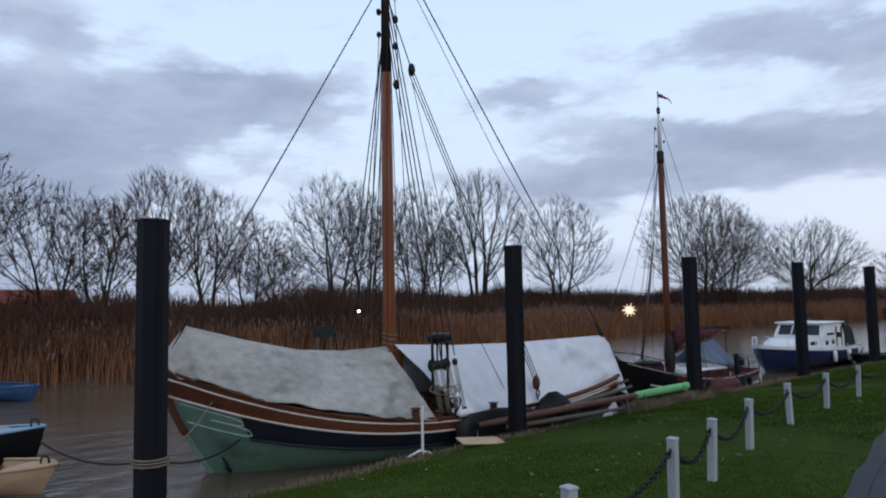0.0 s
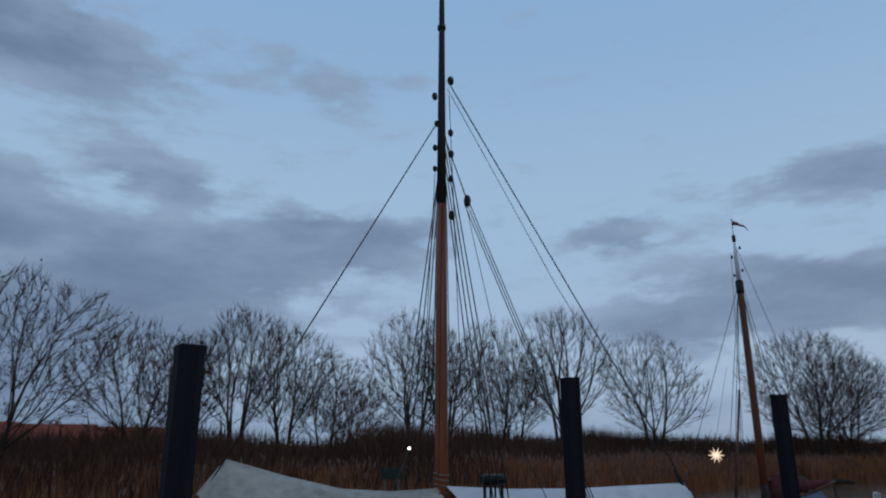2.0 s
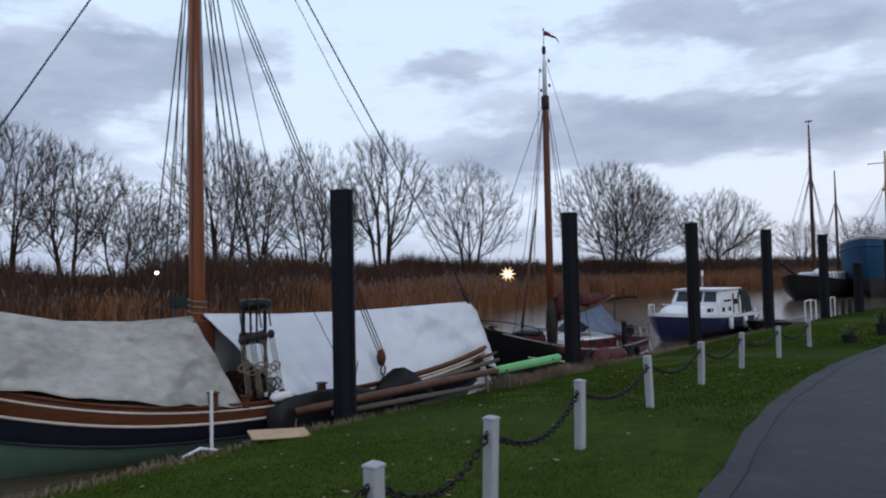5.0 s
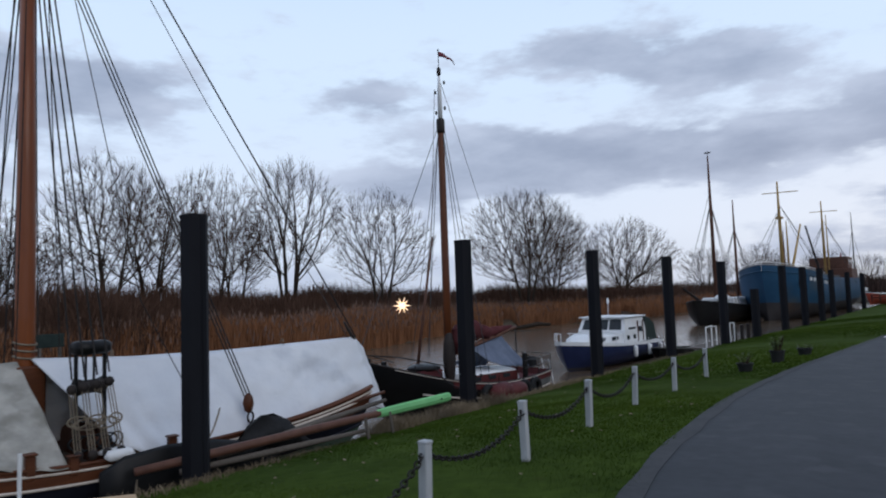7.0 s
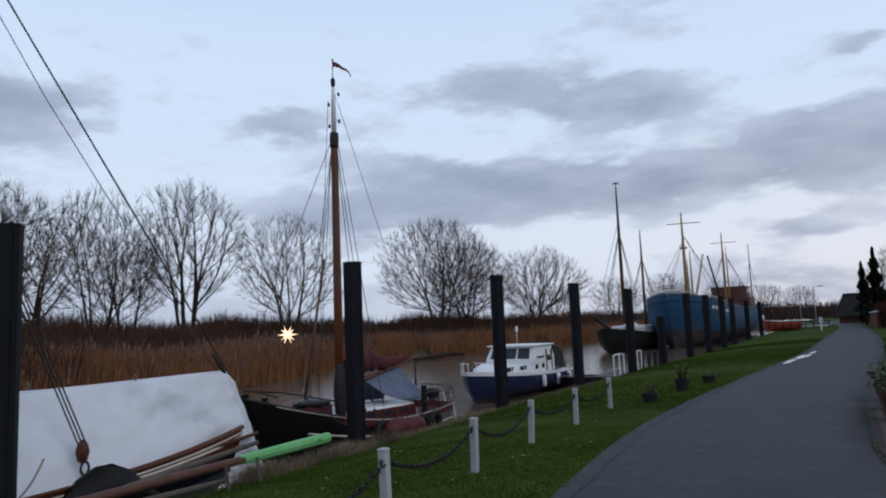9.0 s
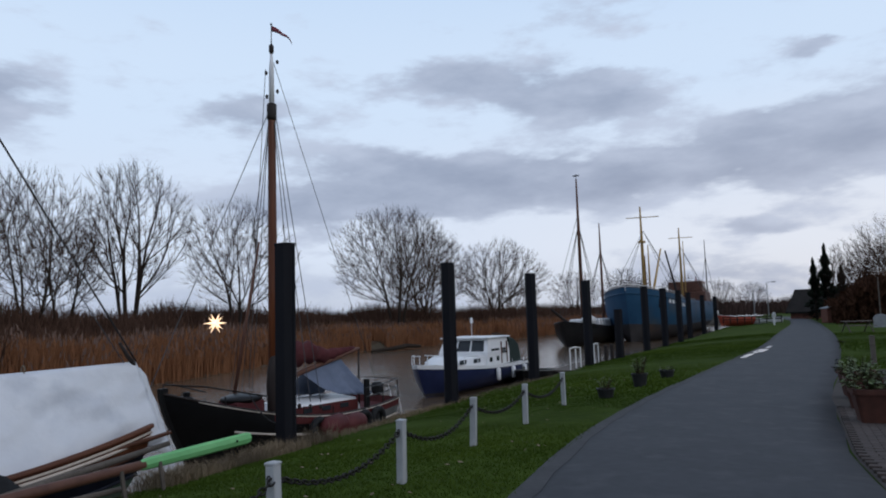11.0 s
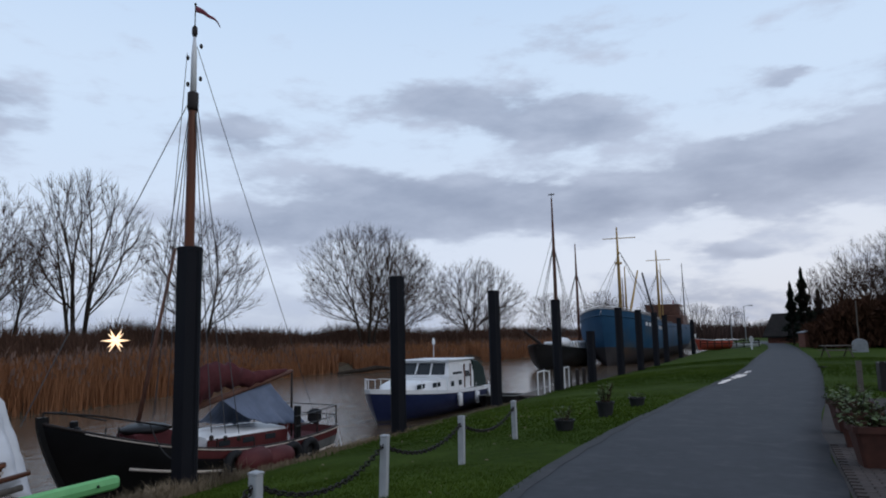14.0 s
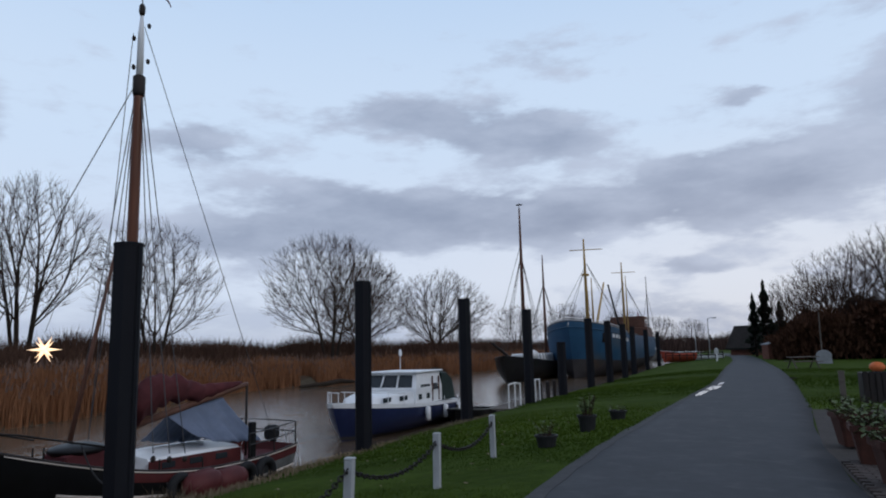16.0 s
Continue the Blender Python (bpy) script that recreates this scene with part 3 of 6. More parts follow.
# ---- white posts with a chain ----
POSTS = ((-1.83, 3.7), (-2.44, 5.93), (-2.80, 7.3), (-3.385, 9.394), (-3.886, 11.864), (-4.225, 14.274), (-4.494, 16.725), (-4.57, 19.07), (-4.72, 21.8))
tops = []
for i, (x, y) in enumerate(POSTS):
    z = ground_z(x, y)
    lean = random.uniform(-2.5, 2.5)
    root = thing("chain_post", pose(x, y, z, random.uniform(-2, 2), lean, random.uniform(-15, 15)), "white-painted square wooden post holding a chain", "post", "white posts along the grass")
    w = 0.043
    part("shaft", Geo().box((-w, -w, -0.3), (w, w, 0.655), 0.008), M["post"], root)
    part("cap", Geo().grid([[(-w * k, -w * k, h), (w * k, -w * k, h), (w * k, w * k, h), (-w * k, w * k, h)] for h, k in ((0.655, 1.06), (0.668, 1.06), (0.676, 0.8))], True, True), M["post"], root)
    for s in (-1, 1):
        part("eye_bolt", Geo().ring((0, s * (w + 0.014), 0.56), 0.020, 0.006, (1, 0, 0), 10, 5), M["chain"], root, "rusty iron eye")
    tops.append((x, y, z + 0.56))

link = Geo()
ring_path = []
for k in range(10):
    a = 2 * math.pi * k / 10
    ring_path.append((0.024 * math.sin(a), 0.043 * math.cos(a) * (1.0 if abs(math.cos(a)) > 0.5 else 1.05), 0))
rows = []
for k in range(11):
    p, nxt, prv = Vector(ring_path[k % 10]), Vector(ring_path[(k + 1) % 10]), Vector(ring_path[(k - 1) % 10])
    t = (nxt - prv).normalized()
    side = t.cross(Vector((0, 0, 1)))
    rows.append([p + 0.009 * (math.cos(b) * side + math.sin(b) * Vector((0, 0, 1))) for b in (0.4, 1.97, 3.54, 5.11)])
link_mesh = Geo().grid(rows, True).mesh("link", M["chain"], True)
for i in range(len(tops) - 1):
    a, b = Vector(tops[i]), Vector(tops[i + 1])
    path = sagging(a, b, 0.20 + 0.05 * random.random(), 160)
    root = thing("chain", pose(*a), "dark rusty iron chain hanging slack between white posts", "chain", "chains between the posts")
    step, run, n = 0.068, 0.0, 0
    for p, nx in zip(path, path[1:]):
        run += (nx - p).length
        if run >= step:
            run -= step
            ob = new("link", link_mesh)
            ob.parent = root
            q = (nx - p).to_track_quat("Y", "Z").to_matrix().to_4x4()
            ob.matrix_basis = Matrix.Translation(p - a) @ q @ pose(0, 0, 0, 0, 45 + 90 * (n % 2), 0)
            n += 1


# ---- hulls ----
class Hull:
    """A boat's skin: y runs from the stem to the stern, z from the water."""

    def __init__(self, length, beam, sheer, plan, rake=1.0, rake_stern=0.3, keel=-0.5, fullness=2.6, start=0.0):
        self.length, self.beam, self.sheer, self.plan = length, beam, sheer, plan
        self.rake, self.rake_stern, self.keel, self.fullness, self.start = rake, rake_stern, keel, fullness, start

    def at(self, u, v, side, off=0.0):
        y0, y1 = self.rake * (1 - v) ** 1.35 if v < 1 else -0.04 * (v - 1), self.length - self.rake_stern * max(0, 1 - v)
        y0 += self.start
        half = self.beam / 2 * self.plan(u) * (1 - max(0, 1 - v) ** self.fullness) * (1 - 0.05 * max(0, v - 0.8))
        z = self.keel + v * (self.sheer(u) - self.keel)
        return (side * (half + off), y0 + u * (y1 - y0) - (off if u < 0.02 else 0), z)

    def band(self, v0, v1, u0=0.0, u1=1.0, off=0.0, nu=34, nv=5):
        g = Geo()
        for side in (-1, 1):
            g.grid([[self.at(u0 + (u1 - u0) * (i / nu) ** (1.25 if u0 == 0 else 1), v0 + (v1 - v0) * j / nv, side, off) for j in range(nv + 1)] for i in range(nu + 1)])
        return g

    def strip(self, v, r, u0=0.0, u1=1.0, off=0.0, nu=34, squash=1.0, sides=(-1, 1)):
        g = Geo()
        for side in sides:
            g.tube([self.at(u0 + (u1 - u0) * (i / nu) ** (1.25 if u0 == 0 else 1), v, side, off) for i in range(nu + 1)], r, 6, True, squash)
        return g

    def deck(self, v, u0=0.0, u1=1.0, nu=26, camber=0.05):
        rows = []
        for i in range(nu + 1):
            u = u0 + (u1 - u0) * i / nu
            a, b = Vector(self.at(u, v, -1)), Vector(self.at(u, v, 1))
            rows.append([a * (1 - k) + b * k + Vector((0, 0, camber * 4 * k * (1 - k))) for k in (0, 0.25, 0.5, 0.75, 1)])
        return Geo().grid(rows)

    def transom(self, v0=0.0, v1=1.0, n=8):
        return Geo().grid([[self.at(1, v0 + (v1 - v0) * j / n, s) for s in (-1, -0.5, 0, 0.5, 1)] for j in range(n + 1)])

    def stem(self, v0, v1, wide, deep, n=12):
        rows = []
        for i in range(n + 1):
            _, y, z = self.at(0, v0 + (v1 - v0) * i / n, 1)
            rows.append([(-wide, y - deep, z), (wide, y - deep, z), (wide, y + 0.12, z), (-wide, y + 0.12, z)])
        return Geo().grid(rows, True, True)


def block_geo(at, size=0.1):
    """A wooden pulley block."""
    return Geo().ball(at, size, 8, (0.55, 0.75, 1.0))


# ---- the big sailing barge under its covers ----
def bluff(u):
    u *= 0.94
    return (1 - (1 - min(u, 0.34) / 0.34) ** 2.3) ** 0.8 * (1 - 0.42 * max(0, (u - 0.7) / 0.3) ** 2)


def barge_sheer(u):
    u *= 0.94
    return 0.86 + 1.34 * ((0.5 - u) / 0.5) ** 2.1 if u < 0.5 else 0.86 + 0.62 * ((u - 0.5) / 0.5) ** 2


B1 = pose(-13.25, 4.85, WATER, 0, 0, -8)
barge = thing("sailing_barge", B1, "old wooden sailing barge, green and navy hull, laid up under covers", "sailing boat")
h1 = Hull(11.65, 3.7, barge_sheer, bluff, 1.35, 0.5, -0.55, 2.6)
part("bottom", h1.band(0.0, 0.58), M["green"], barge, "sage green hull bottom", True)
part("bow_panel", h1.band(0.58, 0.80, 0.0, 0.10, 0.004, 12), M["green"], barge, "sage green bow panel", True)
part("side_band", h1.band(0.58, 0.80, 0.092, 1.0), M["navy"], barge, "dark navy hull side", True)
part("upper_strake", h1.band(0.80, 0.94, 0.0, 1.0, 0.02), M["strake"], barge, "oiled wooden upper strake", True)
part("bulwark", h1.band(0.94, 1.0, 0.0, 1.0), M["strake"], barge, "", True)
part("rail", h1.strip(1.0, 0.045, 0, 1, 0.0, 34, 0.7), M["strake"], barge, "wooden rail cap", True)
part("rubbing_strake", h1.strip(0.94, 0.022, 0, 1, 0.03), M["cream"], barge, "cream painted strip", True)
part("rubbing_strake", h1.strip(0.80, 0.026, 0, 1, 0.03), M["cream"], barge, "cream painted strip", True)
part("rubbing_strake", h1.strip(0.58, 0.03, 0.10, 1, 0.02), M["navy"], barge, "dark strip above the bottom paint", True)
part("transom", h1.transom(0, 1), M["dark_spar"], barge, "dark wooden transom")
part("deck", h1.deck(0.86), M["plank"], barge, "grey planked deck")
part("stem_post", h1.stem(0.50, 1.06, 0.075, 0.12), M["strake"], barge, "thick varnished wooden stem")
part("stem_shoe", h1.stem(0.02, 0.52, 0.05, 0.06), M["green"], barge, "green painted lower stem")
for side in (-1, 1):
    g = Geo()
    outline = []
    for u, v in ((0.012, 0.765), (0.06, 0.76), (0.086, 0.755), (0.098, 0.735), (0.098, 0.705), (0.088, 0.688), (0.05, 0.69), (0.086, 0.68), (0.104, 0.665), (0.106, 0.62), (0.092, 0.60), (0.05, 0.605), (0.012, 0.62)):
        outline.append(h1.at(u, v, side, 0.02))
    g.tube(outline, 0.016, 5)
    part("panel_moulding", g, M["pale_green"], barge, "pale moulding round the bow panel")
g = Geo()
g.tube([(0.25, 0.9, 1.25), (0.35, 1.15, 0.35), (0.4, 1.3, 0.05)], 0.03, 6)
for s in (-1, 1):
    g.tube([(0.4, 1.3, 0.05), (0.4 + s * 0.22, 1.2, 0.16), (0.4 + s * 0.3, 1.12, 0.3)], [0.03, 0.028, 0.012], 6)
part("anchor", g, M["chain"], barge, "small dark iron anchor at the stem")
g = Geo().box((-1.2, 6.0, 0.6), (1.2, 10.3, 1.15), 0.05)
part("cabin_trunk", g, M["strake"], barge, "varnished low cabin")
part("rudder", Geo().box((-0.05, 11.4, -0.5), (0.05, 11.95, 0.8), 0.03), M["strake"], barge, "wooden rudder blade")
# leeboard on the shore side
lee = []
for y, lo, hi in ((5.75, -0.05, 0.75), (6.1, -0.22, 0.93), (6.8, -0.35, 1.0), (7.6, -0.42, 0.95), (8.3, -0.36, 0.80), (8.8, -0.2, 0.55)):
    x = 2.10
    lee.append([(x, y, lo), (x + 0.04, y, lo + 0.06), (x + 0.05, y, (lo + hi) / 2), (x + 0.04, y, hi - 0.06), (x, y, hi), (x - 0.04, y, hi - 0.05), (x - 0.04, y, lo + 0.05)])
part("leeboard", Geo().grid(lee, True, True), M["black"], barge, "black wooden leeboard folded on the side", True)
for y in (6.2, 8.4):
    part("leeboard_strap", Geo().tube([(2.17, y, -0.3), (2.18, y + 0.05, 0.3), (2.05, y + 0.15, 0.95)], 0.02, 5), M["rope"], barge)
# after end: strakes showing under the sheet
for v, c in ((0.99, "strake"), (0.90, "cream"), (0.78, "strake")):
    part("quarter_strake", h1.strip(v, 0.028, 0.72, 1, 0.04, 10, 1.0, (1,)), M[c], barge)
# stanchions and small things on the near rail
for u, hgt in ((0.42, 0.35), (0.47, 0.22), (0.60, 0.3)):
    x, y, z = h1.at(u, 1.0, 1)
    part("bollard", Geo().box((x - 0.09, y - 0.07, z - 0.15), (x + 0.05, y + 0.07, z + hgt * 0.6), 0.02).box((x - 0.11, y - 0.09, z + hgt * 0.6), (x + 0.07, y + 0.09, z + hgt * 0.7), 0.015), M["strake"], barge)

MX, MY = -12.62, 10.10
mast = Geo()
mast.tube([(MX, MY, -0.6), (MX, MY, 1.0), (MX, MY, 4.5), (MX, MY, 7.9)], [0.165, 0.16, 0.15, 0.13], 14)
mast_ob = part("mast", mast, M["varnish"], barge, "varnished orange-brown pine mast", True, True)
part("topmast", Geo().tube([(MX, MY, 7.85), (MX, MY, 10.6), (MX + 0.01, MY, 14.2), (MX + 0.01, MY, 14.5)], [0.125, 0.10, 0.07, 0.07], 12), M["dark_spar"], barge, "dark tarred upper mast", True, True)
part("mast_truck", Geo().tube([(MX, MY, 14.46), (MX, MY, 14.5), (MX, MY, 14.62), (MX, MY, 14.65)], [0.09, 0.11, 0.11, 0.06], 12), M["dark_spar"], barge, "", True, True)
part("mast_hoop", Geo().tube([(MX, MY, 13.05), (MX, MY, 13.15)], 0.12, 10), M["dark_spar"], barge, "", True, True)
part("staff", Geo().tube([(MX - 0.06, MY, 14.5), (MX - 0.06, MY, 15.5)], 0.012, 5), M["wire"], barge, "thin staff at the masthead", False, True)
for z in (1.10, 1.22, 1.33):
    part("mast_band", Geo().ring((MX, MY, z), 0.175, 0.018, (0.15, 0.1, 1), 16, 6), M["rope"], barge, "coil of rope round the mast foot", True, True)
part("mast_case", Geo().box((MX - 0.26, MY - 0.24, -0.5), (MX + 0.26, MY + 0.24, 0.95), 0.03), M["strake"], barge, "wooden mast case", False, True)
for dx, dy, z, s in ((0.15, 0.05, 11.45, 0.14), (-0.14, 0, 11.0, 0.12), (0.16, 0.03, 9.9, 0.11), (0.15, 0.06, 9.3, 0.12), (-0.14, 0.02, 9.5, 0.10), (0.15, 0.05, 8.6, 0.11), (0.16, 0.05, 7.6, 0.13), (-0.13, 0, 8.9, 0.09), (-0.13, 0.05, 10.2, 0.1)):
    part("pulley_block", block_geo((MX + dx * 0.9, MY + dx + dy, z), s), M["dark_spar"], barge, "dark wooden pulley block", True, True)


def line(name, pts, r, mat, root, label=""):
    return part(name, Geo().tube(pts, r, 5, False), M[mat], root, label, False, True)


top = Vector((MX, MY, 0))
bow = Vector((-13.22, 4.9, 0.98))
line("forestay", [top + Vector((-0.06, -0.1, 10.2)), bow], 0.016, "rig", barge)
boom_end = Vector((-10.84, 16.30, 1.05))
line("topping_lift", [top + Vector((0.1, 0.12, 11.45)), boom_end], 0.017, "rig", barge)
line("topping_lift", [top + Vector((0.1, 0.12, 11.2)), lerp(top + Vector((0, 0, 11.2)), boom_end, 0.5) + Vector((0, -0.12, -0.15)), boom_end + Vector((0, -0.25, 0))], 0.009, "wire", barge)
blk1, blk2 = Vector((-12.41, 10.76, 8.06)), Vector((-10.6, 13.15, 0.02))
line("backstay", [top + Vector((0.1, 0.1, 9.6)), blk1], 0.015, "rig", barge)
part("pulley_block", Geo().ball(blk1, 0.15, 8, (0.6, 0.7, 1.2)), M["dark_spar"], barge, "large dark tackle block", True, True)
part("pulley_block", Geo().ball(blk2, 0.16, 8, (0.6, 0.7, 1.2)), M["strake"], barge, "wooden tackle block with an iron hook", True, True)
for k in (-0.05, 0.0, 0.05):
    line("tackle_fall", [blk1 + Vector((k, k, -0.1)), blk2 + Vector((k, k * 0.7, 0.1))], 0.013, "rig", barge)
part("hook_ring", Geo().ring(blk2 + Vector((0.02, 0.03, -0.26)), 0.10, 0.018, (1, 0.4, 0), 14, 6), M["chain"], barge, "iron ring", True, True)
line("tackle_fall", [blk2 + Vector((0, 0, -0.3)), Vector((-10.65, 13.4, -0.75))], 0.014, "rope", barge)
line("tackle_fall", [blk1 + Vector((0, 0, -0.3)), Vector((-11.6, 11.6, 2.0)), Vector((-10.9, 12.4, -0.2))], 0.009, "rig", barge)
for i in range(4):
    # shore side and river side shrouds with deadeyes and lanyards
    for side in (1, -1):
        foot = Vector(h1.at(0.475 + 0.018 * i if side > 0 else 0.40 + 0.028 * i, 1.0, side))
        foot = B1 @ foot
        eye = foot + (top + Vector((0, 0, 9.2 + 0.25 * i)) - foot) * 0.115
        line("shroud", [top + Vector((0.05 * side, 0.02 * i, 9.2 + 0.25 * i)), eye + Vector((0, 0, 0.15))], 0.015, "rig", barge)
        part("deadeye", Geo().ball(eye, 0.085, 8, (0.6, 1, 1)), M["dark_spar"], barge, "round wooden deadeye", True, True)
        part("deadeye", Geo().ball(foot + Vector((0, 0, 0.12)), 0.085, 8, (0.6, 1, 1)), M["dark_spar"], barge, "round wooden deadeye", True, True)
        for k in (-0.045, 0, 0.045):
            line("lanyard", [eye + Vector((0, k, 0)), foot + Vector((0, k, 0.12))], 0.009, "rope", barge)
for i, z in enumerate((9.0, 9.6, 10.4, 8.3, 7.6, 11.0)):
    a = (i - 2.5) * 0.10
    line("halyard", [top + Vector((0.14 if i % 2 else -0.14, 0.05 * (i - 2), z)), top + Vector((0.30 * (1 if i % 2 else -1) + a * 0.3, a * 1.6, 1.1))], 0.010, "rig", barge)
for i in range(5):
    part("rope_coil", Geo().ring((-11.05 + 0.04 * i, 10.25 + 0.13 * i, 0.10 - 0.05 * (i % 2)), 0.085, 0.013, (1, 0.2 * (i - 2), 0.1), 14, 6, 2.3 if i % 2 else 1.7), M["rope"], barge, "coil of rope hung on the shrouds", True, True)
    part("rope_coil", Geo().ring((-11.02 + 0.03 * i, 10.30 + 0.12 * i, -0.24), 0.12, 0.014, (1, 0.3 * (i - 2), 0.0), 14, 6, 1.6), M["rubber"], barge, "dark coil of rope", True, True)
# lantern board: black bar on two legs
part("lamp_board", Geo().box((-11.35, 10.22, 1.14), (-11.02, 10.80, 1.36), 0.05), M["black"], barge, "black padded crossbar", True, True)
for y in (10.28, 10.74):
    part("board_leg", Geo().box((-11.22, y - 0.025, -0.5), (-11.16, y + 0.025, 1.18), 0.008), M["black"], barge, "", False, True)
for y in (10.45, 10.58):
    part("board_leg", Geo().box((-11.24, y - 0.012, 0.55), (-11.20, y + 0.012, 1.18)), M["black"], barge, "", False, True)
part("winch_drum", Geo().tube([(-11.25, 10.3, 0.62), (-11.25, 10.42, 0.62), (-11.25, 10.62, 0.62), (-11.25, 10.74, 0.62)], [0.15, 0.11, 0.11, 0.15], 12), M["dark_spar"], barge, "wooden winch drum", True, True)
part("white_rag", Geo().ball((-10.9, 10.75, -0.42), 0.22, 10, (0.9, 1.2, 0.3)), M["gel"], barge, "crumpled pale cloth", True, True)
# the boom with its sail under the sheet
part("gaff_end", Geo().tube([(-10.86, 16.33, 0.92), (-10.87, 16.15, 1.16), (-10.86, 15.97, 1.40)], [0.045, 0.04, 0.025], 7), M["dark_spar"], barge, "dark spar end standing above the sheet", True, True)
part("boom", Geo().tube([(-12.5, 10.2, 0.88), (-11.6, 13.3, 0.78), (-10.9, 16.1, 0.84), (-10.86, 16.3, 0.85)], [0.09, 0.1, 0.09, 0.07], 10), M["varnish"], barge, "", True, True)

# ---- covers ----
def cover(name, ridge, near, away, mat, label, sag=0.0, ripple=0.05, nu=46, nv=14, seed=0.0):
    """A sheet thrown over a ridge, hanging to two edges; lists of points from end to end."""
    def on(pts, u):
        k = u * (len(pts) - 1)
        i = min(int(k), len(pts) - 2)
        return lerp(pts[i], pts[i + 1], k - i)
    rows = []
    for i in range(nu + 1):
        u = i / nu
        r, a, b = on(ridge, u), on(near, u), on(away, u)
        row = []
        for j in range(-nv, nv + 1):
            w = abs(j) / nv
            p = lerp(r, a if j > 0 else b, w)
            out = (a - b).normalized() * (1 if j > 0 else -1)
            fold = 0.45 * ripple * min(1, 3 * w) * wob(u * 15 + w * 6, w * 2.0 - u * 3, seed + 13, 1.0) + ripple * w * (wob(u * 9, w * 1.2, seed, 1.0) + 0.6 * wob(u * 24, w * 1.5, seed + 4, 1.0)) + ripple * 0.5 * wob(u * 6, w * 5, seed + 9, 1.0)
            p = p + out * (sag * 4 * w * (1 - w) + fold) + Vector((0, 0, ripple * 0.5 * w * wob(u * 13, 3.0, seed, 1.0)))
            row.append(p)
        rows.append(row)
    ob = single(name, Geo().grid(rows), mat, label, "tarpaulin", "boat covers", "", True)
    solid(ob, 0.008)
    return ob


def rail_point(u, side, dz=0.0, off=0.05):
    x, y, z = h1.at(u / 0.94, 1.0, side, off)
    return B1 @ Vector((x, y, z + dz))


grey_cover = cover("tarpaulin", [(-13.27, 4.80, 1.05), (-13.22, 5.32, 1.70), (-13.0, 6.5, 1.36), (-12.8, 7.7, 1.08), (-12.7, 8.8, 1.00), (-12.62, 9.6, 1.02), (-12.55, 9.95, 1.04)],
                   [rail_point(0.02, 1, -0.08), rail_point(0.045, 1, 0.04), rail_point(0.13, 1, 0.02), rail_point(0.22, 1, 0.10), rail_point(0.30, 1, 0.08), rail_point(0.37, 1, 0.02), rail_point(0.435, 1, -0.02)],
                   [rail_point(0.02, -1, -0.08), rail_point(0.045, -1, 0.04), rail_point(0.13, -1, 0.02), rail_point(0.22, -1, 0.10), rail_point(0.30, -1, 0.08), rail_point(0.37, -1, 0.02), rail_point(0.42, -1)],
                   M["canvas"], "grey weathered canvas cover over the fore deck", 0.04, 0.14, 90, 18, 1.0)
sheet = cover("tarpaulin", [(-12.46, 10.12, 1.08), (-12.0, 11.6, 1.00), (-11.6, 13.2, 0.98), (-11.2, 14.8, 1.02), (-10.86, 16.3, 1.06)],
              [(-10.95, 10.9, -0.45), (-10.55, 11.8, -0.66), (-10.38, 13.1, -0.78), (-10.35, 14.8, -0.48), (-10.32, 16.45, -0.30)],
              [(-13.3, 10.2, -0.40), (-12.9, 11.6, -0.5), (-12.5, 13.2, -0.5), (-12.1, 14.8, -0.4), (-11.7, 16.5, -0.3)],
              M["white_tarp"], "white plastic sheet draped over the boom", 0.05, 0.11, 90, 18, 5.0)

for u, w in ((0.2, 0.0), (0.45, 0.0), (0.72, 0.0)):
    p = lerp((-12.46, 10.12, 1.09), (-10.86, 16.3, 1.08), u)
    part("tie", Geo().ring(p + Vector((0, 0, -0.04)), 0.07, 0.012, (0.25, 1, 0), 10, 5), M["rope"], sheet, "short rope tie at the ridge", False, True)

flap = [[lerp(lerp((-10.84, 16.36, 0.95), (-10.42, 15.95, -0.32), v), lerp((-10.74, 16.44, 0.80), (-10.36, 16.72, -0.62), v), u) + Vector((0.05 * wob(u * 4, v * 6, 3), 0.05 * wob(u * 5, v * 4, 8), 0)) for u in (0, 0.2, 0.4, 0.6, 0.8, 1)] for v in [k / 12 for k in range(13)]]
solid(part("end_flap", Geo().grid(flap), M["white_tarp"], sheet, "loose flap hanging at the end of the sheet", True, True), 0.008)

# long spar with a green tip, lying over the bank
spar = thing("spar", pose(-8.36, 16.47, -0.17), "long red-brown spar with a light green tip resting over the bank", "spar")
a, b = Vector((-8.36, 16.47, -0.17)), Vector((-10.0, 10.6, -0.62))
part("shaft", Geo().tube([lerp(a, b, k) for k in (0.28, 0.5, 0.8, 1.0)], [0.065, 0.075, 0.075, 0.065], 10), M["brown"], spar, "red-brown painted shaft", True, True)
part("blade", Geo().tube([lerp(a, b, k) for k in (0.0, 0.01, 0.14, 0.27, 0.29)], [0.055, 0.07, 0.07, 0.065, 0.055], 8, True, 1.35), M["lime"], spar, "light green painted tip", False, True)
part("bolt", Geo().ball(lerp(a, b, 0.05) + Vector((0.12, -0.03, 0.02)), 0.022, 6), M["chain"], spar, "", True, True)
for k, wdt in ((0.25, 0.06), (0.34, 0.06)):
    p = lerp(a, b, k)
    part("prop", Geo().tube([(p.x + 0.05, p.y, p.z), (p.x + 0.1, p.y + 0.05, ground_z(p.x + 0.1, p.y) - 0.1)], wdt * 0.5, 6), M["plank"], spar, "short wooden prop", False, True)
